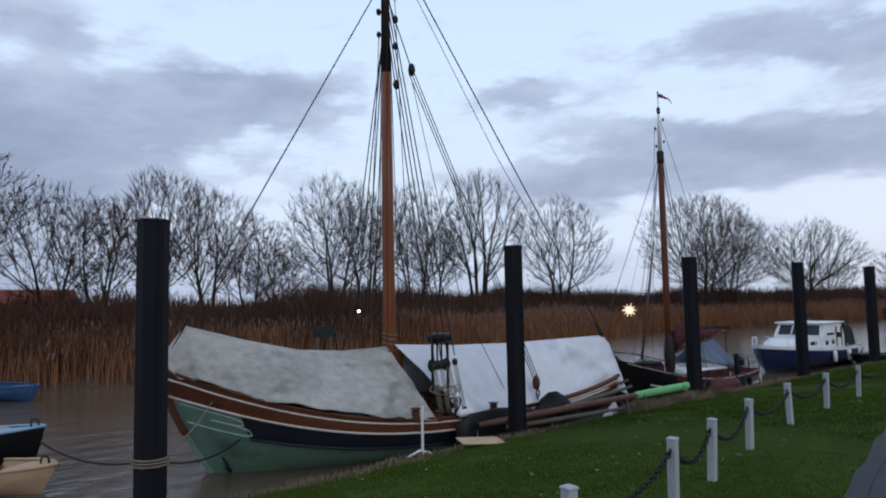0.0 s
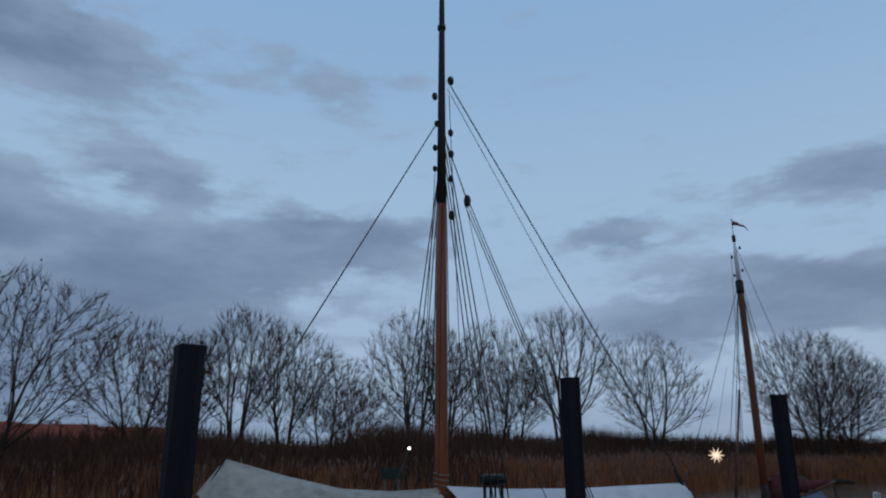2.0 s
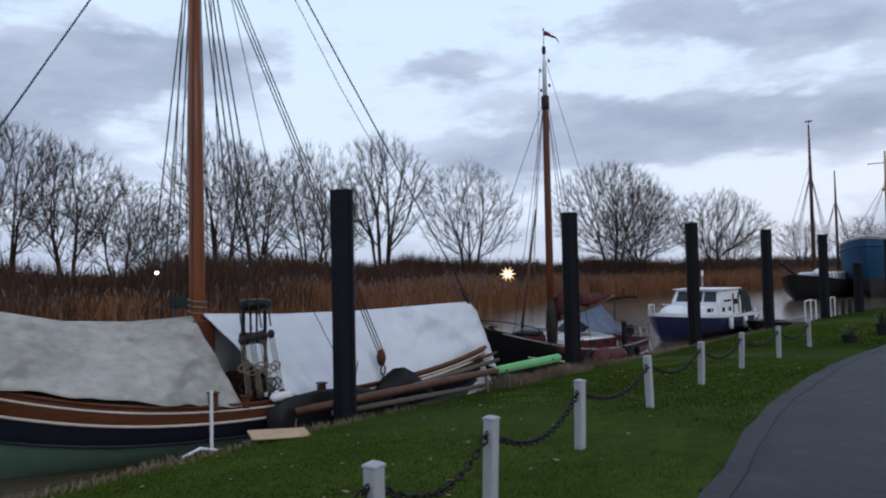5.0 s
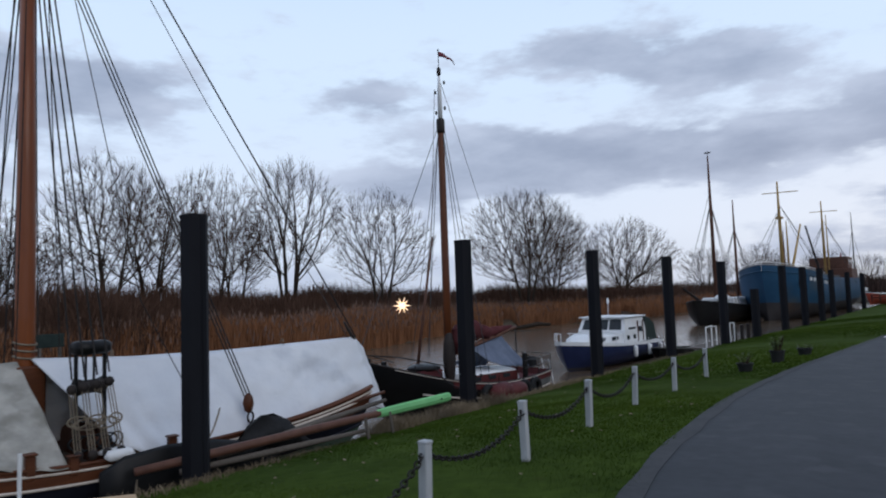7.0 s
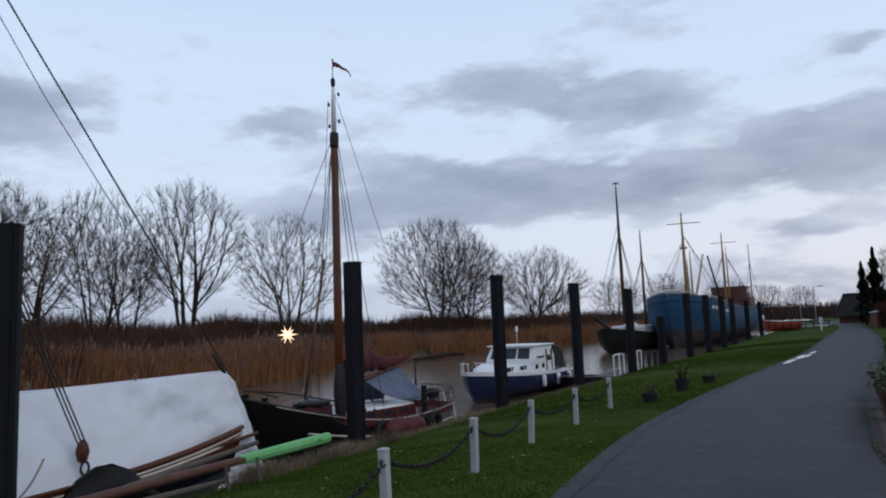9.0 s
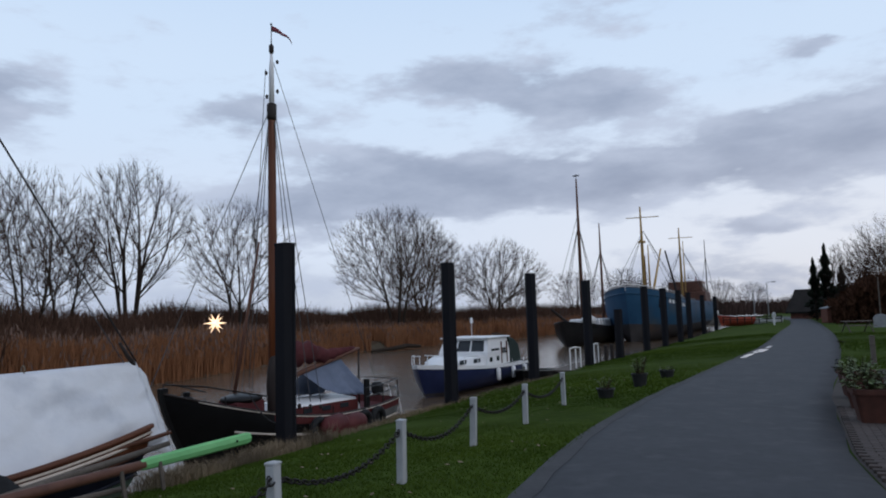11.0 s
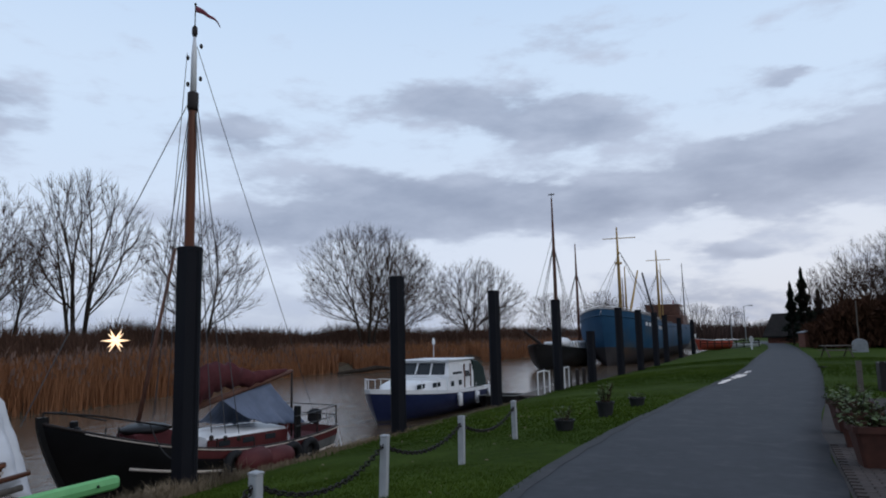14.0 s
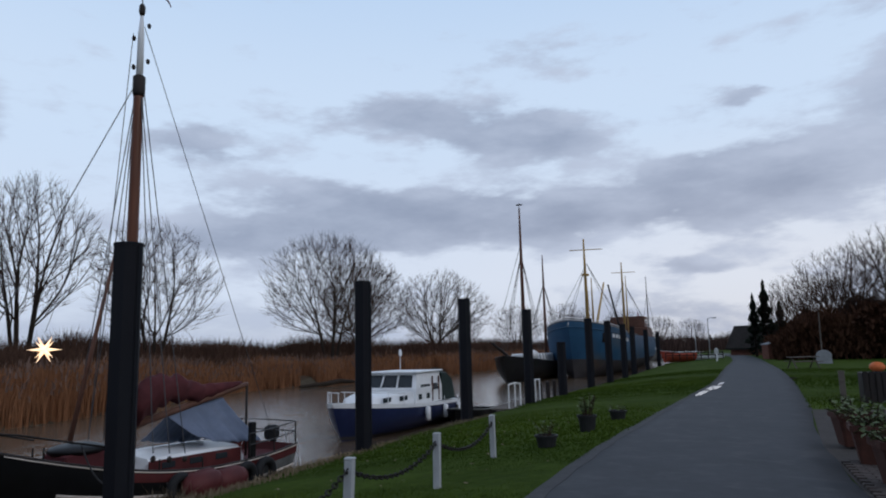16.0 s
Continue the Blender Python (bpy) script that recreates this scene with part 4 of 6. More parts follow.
for i, (pa, pb, r) in enumerate((((-9.75, 11.2, -0.72), (-9.0, 14.6, -0.60), 0.05), ((-9.9, 12.0, -0.66), (-9.9, 16.2, -0.30), 0.055), ((-10.15, 12.6, -0.55), (-10.2, 16.5, -0.18), 0.045))):
    single("pole", Geo().tube([pa, lerp(pa, pb, 0.5), pb], [r, r * 1.1, r * 0.8], 8), M[("plank", "plank", "strake")[i]], ("grey weathered wooden pole on the bank", "grey wooden pole beside the hull", "brown wooden pole beside the hull")[i], "pole", "loose poles", smooth=True)
g = Geo().grid([[(-10.3 + 0.2 * wob(i, j, 1, 0.8) + 0.09 * j, 12.2 + 0.28 * i, -0.85 + 0.72 * math.sin(math.pi * i / 7) * math.sin(math.pi * (j + 0.6) / 6) + 0.05 * wob(i, j, 2, 1.1)) for j in range(6)] for i in range(8)])
solid(single("dark_cover", g, M["rubber"], "dark tarpaulin heaped beside the pile", "tarpaulin", smooth=True), 0.01)
single("board", Geo().box((-0.45, -0.22, 0), (0.45, 0.22, 0.03), 0.01), M["pale_wood"], "pale wooden board lying on the bank", "board", m=pose(-8.75, 9.45, ground_z(-8.75, 9.45) + 0.08, 6, 4, 70))
life = thing("mooring_cleat", pose(-9.6, 8.6, ground_z(-9.6, 8.6)), "white tubular bent rail piece on the bank edge", "rail")
part("hoop", Geo().tube([(0, -0.3, 0), (0, -0.28, 0.12), (0, 0, 0.2), (0, 0.28, 0.12), (0, 0.3, 0)], 0.025, 7), M["gel"], life)
pole_w = single("marker_stick", Geo().tube([(0, 0, -0.5), (0, 0, 0.35), (0.01, 0, 0.72)], 0.028, 8), M["gel"], "thin white stick standing at the bank edge", "stick", m=pose(-10.0, 9.0, -0.75))
single("fender", Geo().tube([(0, -0.2, 0.1), (0, -0.16, 0.14), (0, 0.16, 0.14), (0, 0.2, 0.1)], [0.05, 0.09, 0.09, 0.05], 10), M["gel"], "white cylindrical fender on the barge's side", "fender", smooth=True, m=B1 @ pose(1.95, 6.1, 0.80))

# small lamp on a cord
lamp = thing("hanging_lamp", pose(-13.0, 9.46, 1.90), "small lit white bulb hung on a cord above the cover", "lamp")
part("bulb", Geo().ball((0, 0, 0), 0.032, 10), M["bulb"], lamp, "glowing bulb", True)
part("socket", Geo().tube([(0, 0, 0.03), (0, 0, 0.12)], 0.022, 8), M["rubber"], lamp)
part("cord", Geo().tube([(0, 0, 0.1), (0.15, 0.25, 1.6), (0.3, 0.55, 4.0)], 0.005, 4).tube([(0, 0, 0.0), (0.1, -0.5, -0.95)], 0.008, 4), M["wire"], lamp)

# mooring lines
def rope(pts, r=0.018, mat="rig", label="dark mooring line running to a pile"):
    return single("mooring_line", Geo().tube(pts, r, 6), M[mat], label, "rope", "mooring lines", smooth=True)


rope(sagging((-10.5, 3.95, -0.40), (-12.3, 6.2, -0.55), 0.2))
rope(sagging((-10.7, 3.8, -0.40), (-14.7, 3.0, -0.55), 0.2))
rope(sagging((-9.5, 11.4, -0.3), (-10.7, 12.6, 0.0), 0.15), 0.016, "rope", "pale mooring rope made fast to a pile")
rope(sagging(B1 @ Vector((0.5, 1.0, 1.7)), (-10.5, 4.0, -0.3), 0.15), 0.012, "rope", "pale mooring rope made fast to a pile")
for i in range(3):
    single("rope_turns", Geo().ring((-10.54, 3.81, -0.42 + 0.05 * i), 0.275, 0.02, (0.03, 0, 1), 18, 6), M["rope"], "rope turns round the foot of a steel pile", "rope", "rope turns", smooth=True)

# ---- dinghy and skiff ----
def small_plan(u):
    return min(1, (1 - (1 - min(u, 0.45) / 0.45) ** 2) ** 0.9) * (1 - 0.15 * max(0, (u - 0.6) / 0.4) ** 2)


def dinghy(m, length, beam, hull_mat, deck_mat, label, high=0.75, low=0.5):
    root = thing("dinghy", m, label, "small boat", "small boats")
    h = Hull(length, beam, lambda u: low + (high - low) * (1 - u) ** 2, small_plan, 0.45, 0.1, -0.15, 3.0)
    part("hull", h.band(0, 1, nu=22), hull_mat, root, "", True)
    part("transom", h.transom(), hull_mat, root)
    part("foredeck", h.deck(0.97, 0.0, 0.3, 8), deck_mat, root, "painted fore deck")
    part("floor", h.deck(0.45, 0.05, 1.0, 10, 0.0), M["plank"], root)
    part("gunwale", h.strip(1.0, 0.03, nu=22), deck_mat, root, "", True)
    for u in (0.45, 0.72):
        x, y, z = h.at(u, 0.8, 1)
        part("thwart", Geo().box((-x, y - 0.12, z - 0.03), (x, y + 0.12, z), 0.008), M["plank"], root)
    part("bow_ring", Geo().ring((0, 0.25, high + 0.04), 0.10, 0.02, (1, 0, 0), 12, 6), M["chain"], root)
    return root


d = dinghy(pose(-15.15, 3.15, WATER, 0, 0, 126), 4.2, 1.7, M["black"], M["sky_blue"], "black dinghy with a light blue fore deck afloat", 1.05, 0.75)
single("bundle", Geo().ball((0, 0, 0), 0.36, 12, (1.2, 1.3, 0.7)), M["canvas"], "pale folded cloth lying in the dinghy", "cloth", smooth=True, m=pose(-16.3, 2.45, WATER + 0.72))
dinghy(pose(-13.55, 3.05, WATER, 0, 0, 124), 2.8, 1.25, M["pale_wood"], M["pale_wood"], "small tan wooden pram afloat beside the dinghy", 0.55, 0.42)
dinghy(pose(-28.4, 5.3, WATER, 0, 0, 110), 4.0, 1.5, M["skiff"], M["skiff"], "small blue skiff moored by the far reeds", 0.6, 0.5)
sign = thing("notice_board", pose(-26.8, 16.6, -1.6), "dark green board on posts at the far reeds", "board")
part("panel", Geo().box((-0.06, -0.5, 2.15), (0.06, 0.5, 2.65), 0.02), M["awning"], sign)
for y in (-0.35, 0.35):
    part("leg", Geo().box((-0.05, y - 0.05, 0), (0.05, y + 0.05, 2.2)), M["plank"], sign)


# a trunk at the far bank
LOG_A, LOG_B = Vector((-34.4, 60.5, -1.22)), Vector((-33.2, 67.5, -1.12))
log = [LOG_A, lerp(LOG_A, LOG_B, 0.4) + Vector((0.3, 0, 0.08)), lerp(LOG_A, LOG_B, 0.75) + Vector((-0.2, 0, 0.16)), LOG_B]
single("fallen_log", Geo().tube(log, [0.12, 0.20, 0.22, 0.14], 8), M["bark"], "dark fallen trunk lying at the far water's edge", "log", smooth=True)


# ---- second sailing boat ----
def cutter_plan(u):
    return (1 - (1 - min(u, 0.42) / 0.42) ** 2.0) ** 0.85 * (1 - 0.32 * max(0, (u - 0.6) / 0.4) ** 2)


def cutter_sheer(u):
    return 0.80 + 0.82 * ((0.62 - u) / 0.62) ** 1.8 if u < 0.62 else 0.80 + 0.10 * ((u - 0.62) / 0.38) ** 2


B2 = pose(-12.22, 17.62, WATER, 0, 0, -10.5)
cutter = thing("sailing_boat", B2, "small black-hulled sailing boat with red bulwarks and a grey tarpaulin", "sailing boat")
h2 = Hull(6.85, 2.6, cutter_sheer, cutter_plan, 0.95, 0.25, -0.45, 2.4, 0.38)
part("hull", h2.band(0, 0.72), M["black"], cutter, "black painted hull", True)
part("after_side", h2.band(0.50, 0.72, 0.52, 1.0, 0.006), M["grey"], cutter, "grey primed after side", True)
part("topside", h2.band(0.72, 0.86, 0, 0.45), M["black"], cutter, "", True)
part("topside", h2.band(0.72, 0.86, 0.44, 1.0, 0.003), M["grey"], cutter, "grey primed topside", True)
part("bulwark", h2.band(0.86, 1.0, 0.30, 1.0, 0.008), M["red"], cutter, "dull red bulwark", True)
part("bow_bulwark", h2.band(0.86, 1.0, 0, 0.31), M["black"], cutter, "", True)
part("rail", h2.strip(1.0, 0.03), M["dark_spar"], cutter, "dark rail cap", True)
part("rail_edge", h2.strip(0.985, 0.014, 0.08, 1, 0.02), M["cream"], cutter, "thin pale rail edge", True)
part("rubbing_strake", h2.strip(0.68, 0.028, 0.16, 1, 0.02), M["cream"], cutter, "worn pale strip along the hull", True)
part("transom", h2.transom(), M["red"], cutter)
part("deck", h2.deck(0.84), M["maroon"], cutter, "dark red deck")
part("stem_post", h2.stem(0.1, 1.05, 0.05, 0.07), M["black"], cutter)
rows = []
for y, half, z in ((3.2, 0.5, 0.88), (3.3, 0.70, 1.04), (4.2, 0.80, 1.07), (5.3, 0.80, 1.06), (5.4, 0.8, 0.9)):
    rows.append([(-half, y, 0.7), (-half, y, z - 0.06), (-half + 0.08, y, z), (0, y, z + 0.05), (half - 0.08, y, z), (half, y, z - 0.06), (half, y, 0.7)])
part("cabin", Geo().grid(rows), M["gel"], cutter, "white cabin trunk")
part("cabin_side", Geo().box((0.81, 3.2, 0.72), (0.845, 5.3, 1.02), 0.01), M["red"], cutter, "dull red cabin side")
for y in (3.6, 4.2, 4.8):
    part("porthole", Geo().box((0.84, y - 0.14, 0.86), (0.86, y + 0.14, 0.97), 0.006), M["glass"], cutter)
part("hatch", Geo().ball((0, 2.35, 1.30), 0.45, 16, (1.0, 1.1, 0.28)), M["black"], cutter, "black rounded hatch cover", True)
part("hatch_coaming", Geo().box((-0.36, 1.95, 0.8), (0.36, 2.75, 1.26), 0.03), M["maroon"], cutter, "dark red hatch coaming")
part("bitts", Geo().box((-0.06, 0.9, 1.0), (0.06, 1.02, 1.6), 0.015).box((-0.2, 0.92, 1.42), (0.2, 1.0, 1.5), 0.015), M["black"], cutter)
part("pulpit", Geo().tube([h2.at(0.28, 1.0, 1)[:2] + (1.42,), h2.at(0.10, 1.0, 1)[:2] + (1.72,), (0, 0.42, 1.80), h2.at(0.10, 1.0, -1)[:2] + (1.72,), h2.at(0.28, 1.0, -1)[:2] + (1.42,)], 0.018, 6)
     .tube([(0, 0.42, 1.5), (0, 0.42, 1.80)], 0.016, 6), M["chain"], cutter, "dark bow rail", True)
for u in (0.15, 0.28, 0.42, 0.56):
    for s in (-1, 1):
        x, y, z = h2.at(u, 1.0, s)
        part("stanchion", Geo().tube([(x, y, z), (x, y, z + 0.2)], 0.014, 6), M["chain"], cutter)
for u in (0.74, 0.86, 0.99):
    for s in (-1, 1):
        x, y, z = h2.at(u, 1.0, s)
        part("stanchion", Geo().tube([(x, y, z), (x, y, z + 0.5)], 0.018, 6), M["chain"], cutter, "thin stern rail post")
for dz in (0.28, 0.5):
    pts = [h2.at(u, 1.0, 1)[:2] + (cutter_sheer(u) + dz,) for u in (0.74, 0.86, 0.99)] + [h2.at(u, 1.0, -1)[:2] + (cutter_sheer(u) + dz,) for u in (0.99, 0.86, 0.74)]
    part("stern_rail", Geo().tube(pts, 0.013, 6), M["wire"], cutter, "thin tubular stern rail", True)
part("ladder", Geo().tube([(0.5, 6.85, 1.2), (0.5, 7.15, 0.1)], 0.02, 6).tube([(0.8, 6.82, 1.2), (0.8, 7.12, 0.1)], 0.02, 6), M["gel"], cutter, "white boarding ladder")
out = part("outboard_motor", Geo().box((-0.15, 6.78, 0.92), (0.13, 7.1, 1.26), 0.06).box((-0.06, 6.92, 0.0), (0.05, 7.05, 0.95), 0.02), M["rubber"], cutter, "black outboard motor")
part("tiller_post", Geo().box((1.02, 5.3, 0.6), (1.15, 5.43, 1.52), 0.02), M["black"], cutter, "dark square post at the quarter")
X2, Y2 = -11.41, 20.59
part("mast", Geo().tube([(X2, Y2, -0.75), (X2, Y2, 2.5), (X2, Y2, 6.7), (X2, Y2, 7.0)], [0.115, 0.11, 0.095, 0.085], 12), M["mast_brown"], cutter, "varnished brown mast", True, True)
part("mast_collar", Geo().tube([(X2, Y2, 6.6), (X2, Y2, 6.68), (X2, Y2, 7.0), (X2, Y2, 7.03)], [0.10, 0.12, 0.12, 0.09], 12), M["dark_spar"], cutter, "dark band at the mast head", True, True)
part("topmast", Geo().tube([(X2, Y2, 6.9), (X2, Y2, 7.9), (X2, Y2, 8.35)], [0.07, 0.06, 0.025], 10), M["gel"], cutter, "pale grey painted pole topmast", True, True)
part("masthead", Geo().tube([(X2, Y2, 8.3), (X2, Y2, 8.36), (X2, Y2, 8.5), (X2, Y2, 8.55)], [0.04, 0.06, 0.06, 0.03], 8).tube([(X2, Y2, 8.5), (X2, Y2, 9.05)], 0.012, 5).ball((X2, Y2, 9.06), 0.03, 8), M["dark_spar"], cutter, "", True, True)
for dx, z in ((0.10, 8.1), (-0.09, 7.8), (0.1, 7.35), (-0.08, 7.2)):
    part("pulley_block", block_geo((X2 + dx, Y2 + dx, z), 0.06), M["dark_spar"], cutter, "", True, True)
f = []
for i in range(11):
    k = i / 10
    w = 0.075 * (1 - 0.75 * k)
    x, y, z = X2 + 0.12 * k + 0.03 * math.sin(7 * k), Y2 + 0.62 * k, 8.95 - 0.04 * k - (0.16 * max(0, k - 0.85) / 0.15 if k > 0.85 else 0)
    f.append([(x, y, z - w), (x + 0.02 * math.sin(9 * k), y, z), (x, y, z + w)])
solid(part("pennant", Geo().grid(f), M["flag"], cutter, "dark red and blue streaming pennant", True, True), 0.004)
m2 = Vector((X2, Y2, 0))
bow2 = B2 @ Vector((0, 0.05, 1.6))
line("forestay", [m2 + Vector((0, -0.05, 6.9)), bow2], 0.010, "wire", cutter)
line("topping_lift", [m2 + Vector((0, 0.08, 8.1)), Vector((-10.85, 24.25, -0.15))], 0.008, "wire", cutter)
for i in range(3):
    for s in (-1, 1):
        foot = B2 @ Vector(h2.at(0.40 + 0.05 * i, 1.0, s))
        line("shroud", [m2 + Vector((0.04 * s, 0, 6.9 + 0.3 * (i == 2) )), foot + Vector((0, 0, 0.3))], 0.010, "wire", cutter)
        part("deadeye", Geo().ball(foot + Vector((0, 0, 0.2)), 0.06, 8, (0.6, 1, 1)), M["dark_spar"], cutter, "", True, True)
line("halyard", [m2 + Vector((-0.1, -0.1, 7.9)), m2 + Vector((-0.3, -0.5, 0.2))], 0.008, "wire", cutter)
part("lowered_spar", Geo().tube([B2 @ Vector((-0.25, 2.3, 1.15)), B2 @ Vector((-0.3, 3.1, 5.0))], [0.045, 0.03], 8), M["brown"], cutter, "thin dark upright spar", True, True)
part("boom", Geo().tube([(X2 + 0.03, Y2 + 0.15, 0.26), (-11.15, 22.0, 0.56), (-10.89, 23.38, 0.89), (-10.88, 23.43, 0.90)], [0.065, 0.07, 0.05, 0.035], 8), M["brown"], cutter, "red-brown boom", True, True)
part("boom_crutch", Geo().tube([(-10.88, 23.40, -0.62), (-10.88, 23.40, 0.86)], 0.028, 6), M["dark_spar"], cutter, "thin upright boom crutch", True, True)
rows = []
for i in range(23):
    k = i / 22
    c = lerp((X2 + 0.05, Y2 + 0.15, 0.66), (-10.92, 23.25, 0.92), k) + Vector((0, 0, 0.30 * math.sin(math.pi * min(1, k * 1.7)) * (1 - k)))
    r = (0.30 * (1 - k) ** 1.1 + 0.045) * (1 + 0.35 * wob(i * 0.55, 1, 2))
    rows.append([c + Vector((r * 0.75 * math.cos(q), 0.05 * math.sin(3 * q), r * math.sin(q) * 1.1 - 0.05 * (1 - k))) * 1.0 + Vector((0.05 * wob(i * 0.8, q, 5), 0, 0.09 * wob(i * 0.9, q * 0.8, 7) * (1 - k))) for q in (2 * math.pi * j / 12 for j in range(12))])
part("furled_sail", Geo().grid(rows, True, True), M["maroon"], cutter, "maroon sail bunched along the boom", True, True)
part("bunched_sail", Geo().ball((X2 + 0.04, Y2 - 0.02, 0.15), 0.24, 12, (0.75, 0.8, 3.4)), M["dark_spar"], cutter, "ropes and cloth bunched at the mast", True, True)
tent = cover("tarpaulin", [(-11.25, 21.45, 0.40), (-11.16, 21.9, 0.54), (-11.07, 22.4, 0.60), (-11.0, 22.75, 0.66)], [(-10.72, 21.75, -0.02), (-10.58, 22.1, -0.16), (-10.42, 22.6, -0.22), (-10.30, 23.15, -0.24)],
             [(-11.95, 21.5, -0.1), (-11.9, 22.0, -0.2), (-11.8, 22.5, -0.25), (-11.7, 22.9, -0.25)], M["blue_tarp"], "grey-blue tarpaulin slung over the boom as a tent", -0.04, 0.05, 40, 12, 3.0)
for k, (u, mat, r, lab) in enumerate(((0.53, "red", 0.26, "large dull red fender"), (0.62, "red", 0.24, "large dull red fender"), (0.71, "rubber", 0.22, "black car tyre hung as a fender"), (0.80, "rubber", 0.22, "black car tyre hung as a fender"), (0.47, "rubber", 0.2, "black car tyre hung as a fender"))):
    x, y, z = h2.at(u, 0.85, 1)
    if mat == "red":
        g = Geo().tube([(0, -0.42, 0), (0, -0.36, 0), (0, -0.2, 0), (0, 0.2, 0), (0, 0.36, 0), (0, 0.42, 0)], [0.05, 0.16, r, r, 0.16, 0.05], 14)
        single("fender", g, M["red"], lab + " on the shore side of a boat", "fender", "boat fenders", smooth=True, m=B2 @ pose(x + 0.24, y, z - 0.05, 5, 0, 0))
    else:
        single("tyre_fender", Geo().ring((0, 0, 0), r, 0.085, (1, 0.15, 0), 20, 8), M["rubber"], lab, "tyre", "boat fenders", smooth=True, m=B2 @ pose(x + 0.12, y, z - 0.1))
rope(sagging((-9.45, 18.6, -0.3), B2 @ Vector((0.9, 1.9, 1.5)), 0.2), 0.014, "rig")

# lit paper star hung from the forestay
star = thing("paper_star", pose(-12.056, 19.39, 1.695), "lit many-pointed paper star glowing warm white on a line", "star lamp")
g = Geo()
phi = (1 + 5 ** 0.5) / 2
axes = [Vector(v).normalized() for v in ((0, 1, phi), (0, -1, phi), (0, 1, -phi), (0, -1, -phi), (1, phi, 0), (-1, phi, 0), (1, -phi, 0), (-1, -phi, 0), (phi, 0, 1), (-phi, 0, 1), (phi, 0, -1), (-phi, 0, -1))]
g.ball((0, 0, 0), 0.065, 8)
part("core", g, M["star"], star, "", False)
for ax in axes:
    g = Geo()
    q = ax.to_track_quat("Z", "Y").to_matrix()
    base = [q @ Vector((0.032 * math.cos(b), 0.032 * math.sin(b), 0.045)) for b in (0, math.pi / 2, math.pi, 1.5 * math.pi)]
    g.add([*base, ax * 0.27], [(0, 1, 4), (1, 2, 4), (2, 3, 4), (3, 0, 4)])
    part("point", g, M["star"], star)
part("cord", Geo().tube([(0, 0, 0.3), (0.3, 0.55, 2.6)], 0.006, 4), M["wire"], star)

# ---- motor cruiser ----
B3 = pose(-12.95, 30.4, WATER, 0, 0, 0) @ Matrix.Diagonal((1, 1, 0.86, 1))
cruiser = thing("motor_cruiser", B3, "white motor cruiser with a navy hull and green awning", "motor boat")
h3 = Hull(8.3, 2.95, lambda u: 1.02 + 0.45 * (1 - u) ** 2, lambda u: (1 - (1 - min(u, 0.45) / 0.45) ** 2.1) ** 0.8 * (1 - 0.08 * u), 0.75, 0.1, -0.35, 3.2)
part("hull", h3.band(0.0, 0.90), M["boat_blue"], cruiser, "navy blue hull", True)
part("boot_top", h3.band(0.22, 0.29, 0, 1, 0.006), M["ship_dark"], cruiser, "brown waterline stripe", True)
part("gunwale", h3.band(0.90, 1.0, 0, 1, 0.012), M["gel"], cruiser, "white gunwale", True)
part("transom", h3.transom(), M["boat_blue"], cruiser)
part("deck", h3.deck(0.97), M["gel"], cruiser, "white deck")
rows = []
for y, half, z in ((1.5, 0.35, 1.30), (1.8, 0.7, 1.52), (2.9, 1.0, 1.62), (4.1, 1.08, 1.66), (4.15, 1.08, 1.2)):
    rows.append([(-half, y, 1.1), (-half + 0.04, y, z - 0.07), (-half + 0.14, y, z), (0, y, z + 0.06), (half - 0.14, y, z), (half - 0.04, y, z - 0.07), (half, y, 1.1)])
part("fore_cabin", Geo().grid(rows), M["gel"], cruiser, "white low fore cabin", True)
for y, x in ((2.25, 0.83), (3.2, 1.005)):
    part("side_window", Geo().box((x - 0.03, y - 0.30, 1.30), (x + 0.03, y + 0.30, 1.50), 0.02), M["glass"], cruiser)
rows = []
for y0, y1, z in ((3.95, 6.5, 1.05), (4.0, 6.5, 1.72), (4.3, 6.5, 2.38), (4.35, 6.5, 2.40)):
    hw = 1.14 if z < 1.8 else 1.02
    rows.append([(-hw, y0, z), (hw, y0, z), (hw, y1, z), (-hw, y1, z)])
wheel = part("wheelhouse", Geo().grid(rows, True, True), M["gel"], cruiser, "white wheelhouse")
part("wheelhouse_roof", Geo().box((-1.14, 4.1, 2.39), (1.14, 6.65, 2.46), 0.03), M["gel"], cruiser, "white overhanging roof")
for k in (-1, 0, 1):
    a = [(k * 0.66 - 0.29, 4.03, 1.78), (k * 0.66 + 0.29, 4.03, 1.78), (k * 0.62 + 0.27, 4.27, 2.30), (k * 0.62 - 0.27, 4.27, 2.30)]
    g = Geo().grid([[(x, y - 0.012, z) for x, y, z in a], [(x, y + 0.03, z) for x, y, z in a]], True, True)
    part("windscreen", g, M["glass"], cruiser, "dark windscreen pane")
for y0, y1, z0, z1 in ((4.45, 5.35, 1.76, 2.28), (5.62, 6.1, 1.60, 2.28)):
    for s in (1, -1):
        g = Geo().grid([[(s * (1.145 - 0.12 * (z - 1.72) / 0.56), y, z) for y, z in ((y0, z0), (y1, z0), (y1, z1), (y0, z1))], [(s * (1.10 - 0.12 * (z - 1.72) / 0.56), y, z) for y, z in ((y0, z0), (y1, z0), (y1, z1), (y0, z1))]], True, True)
        part("side_window", g, M["glass"], cruiser, "dark side window")
for y in (5.5, 6.14):
    part("door_frame", Geo().box((1.12, y, 1.1), (1.165, y + 0.08, 2.2), 0.01), M["strake"], cruiser)
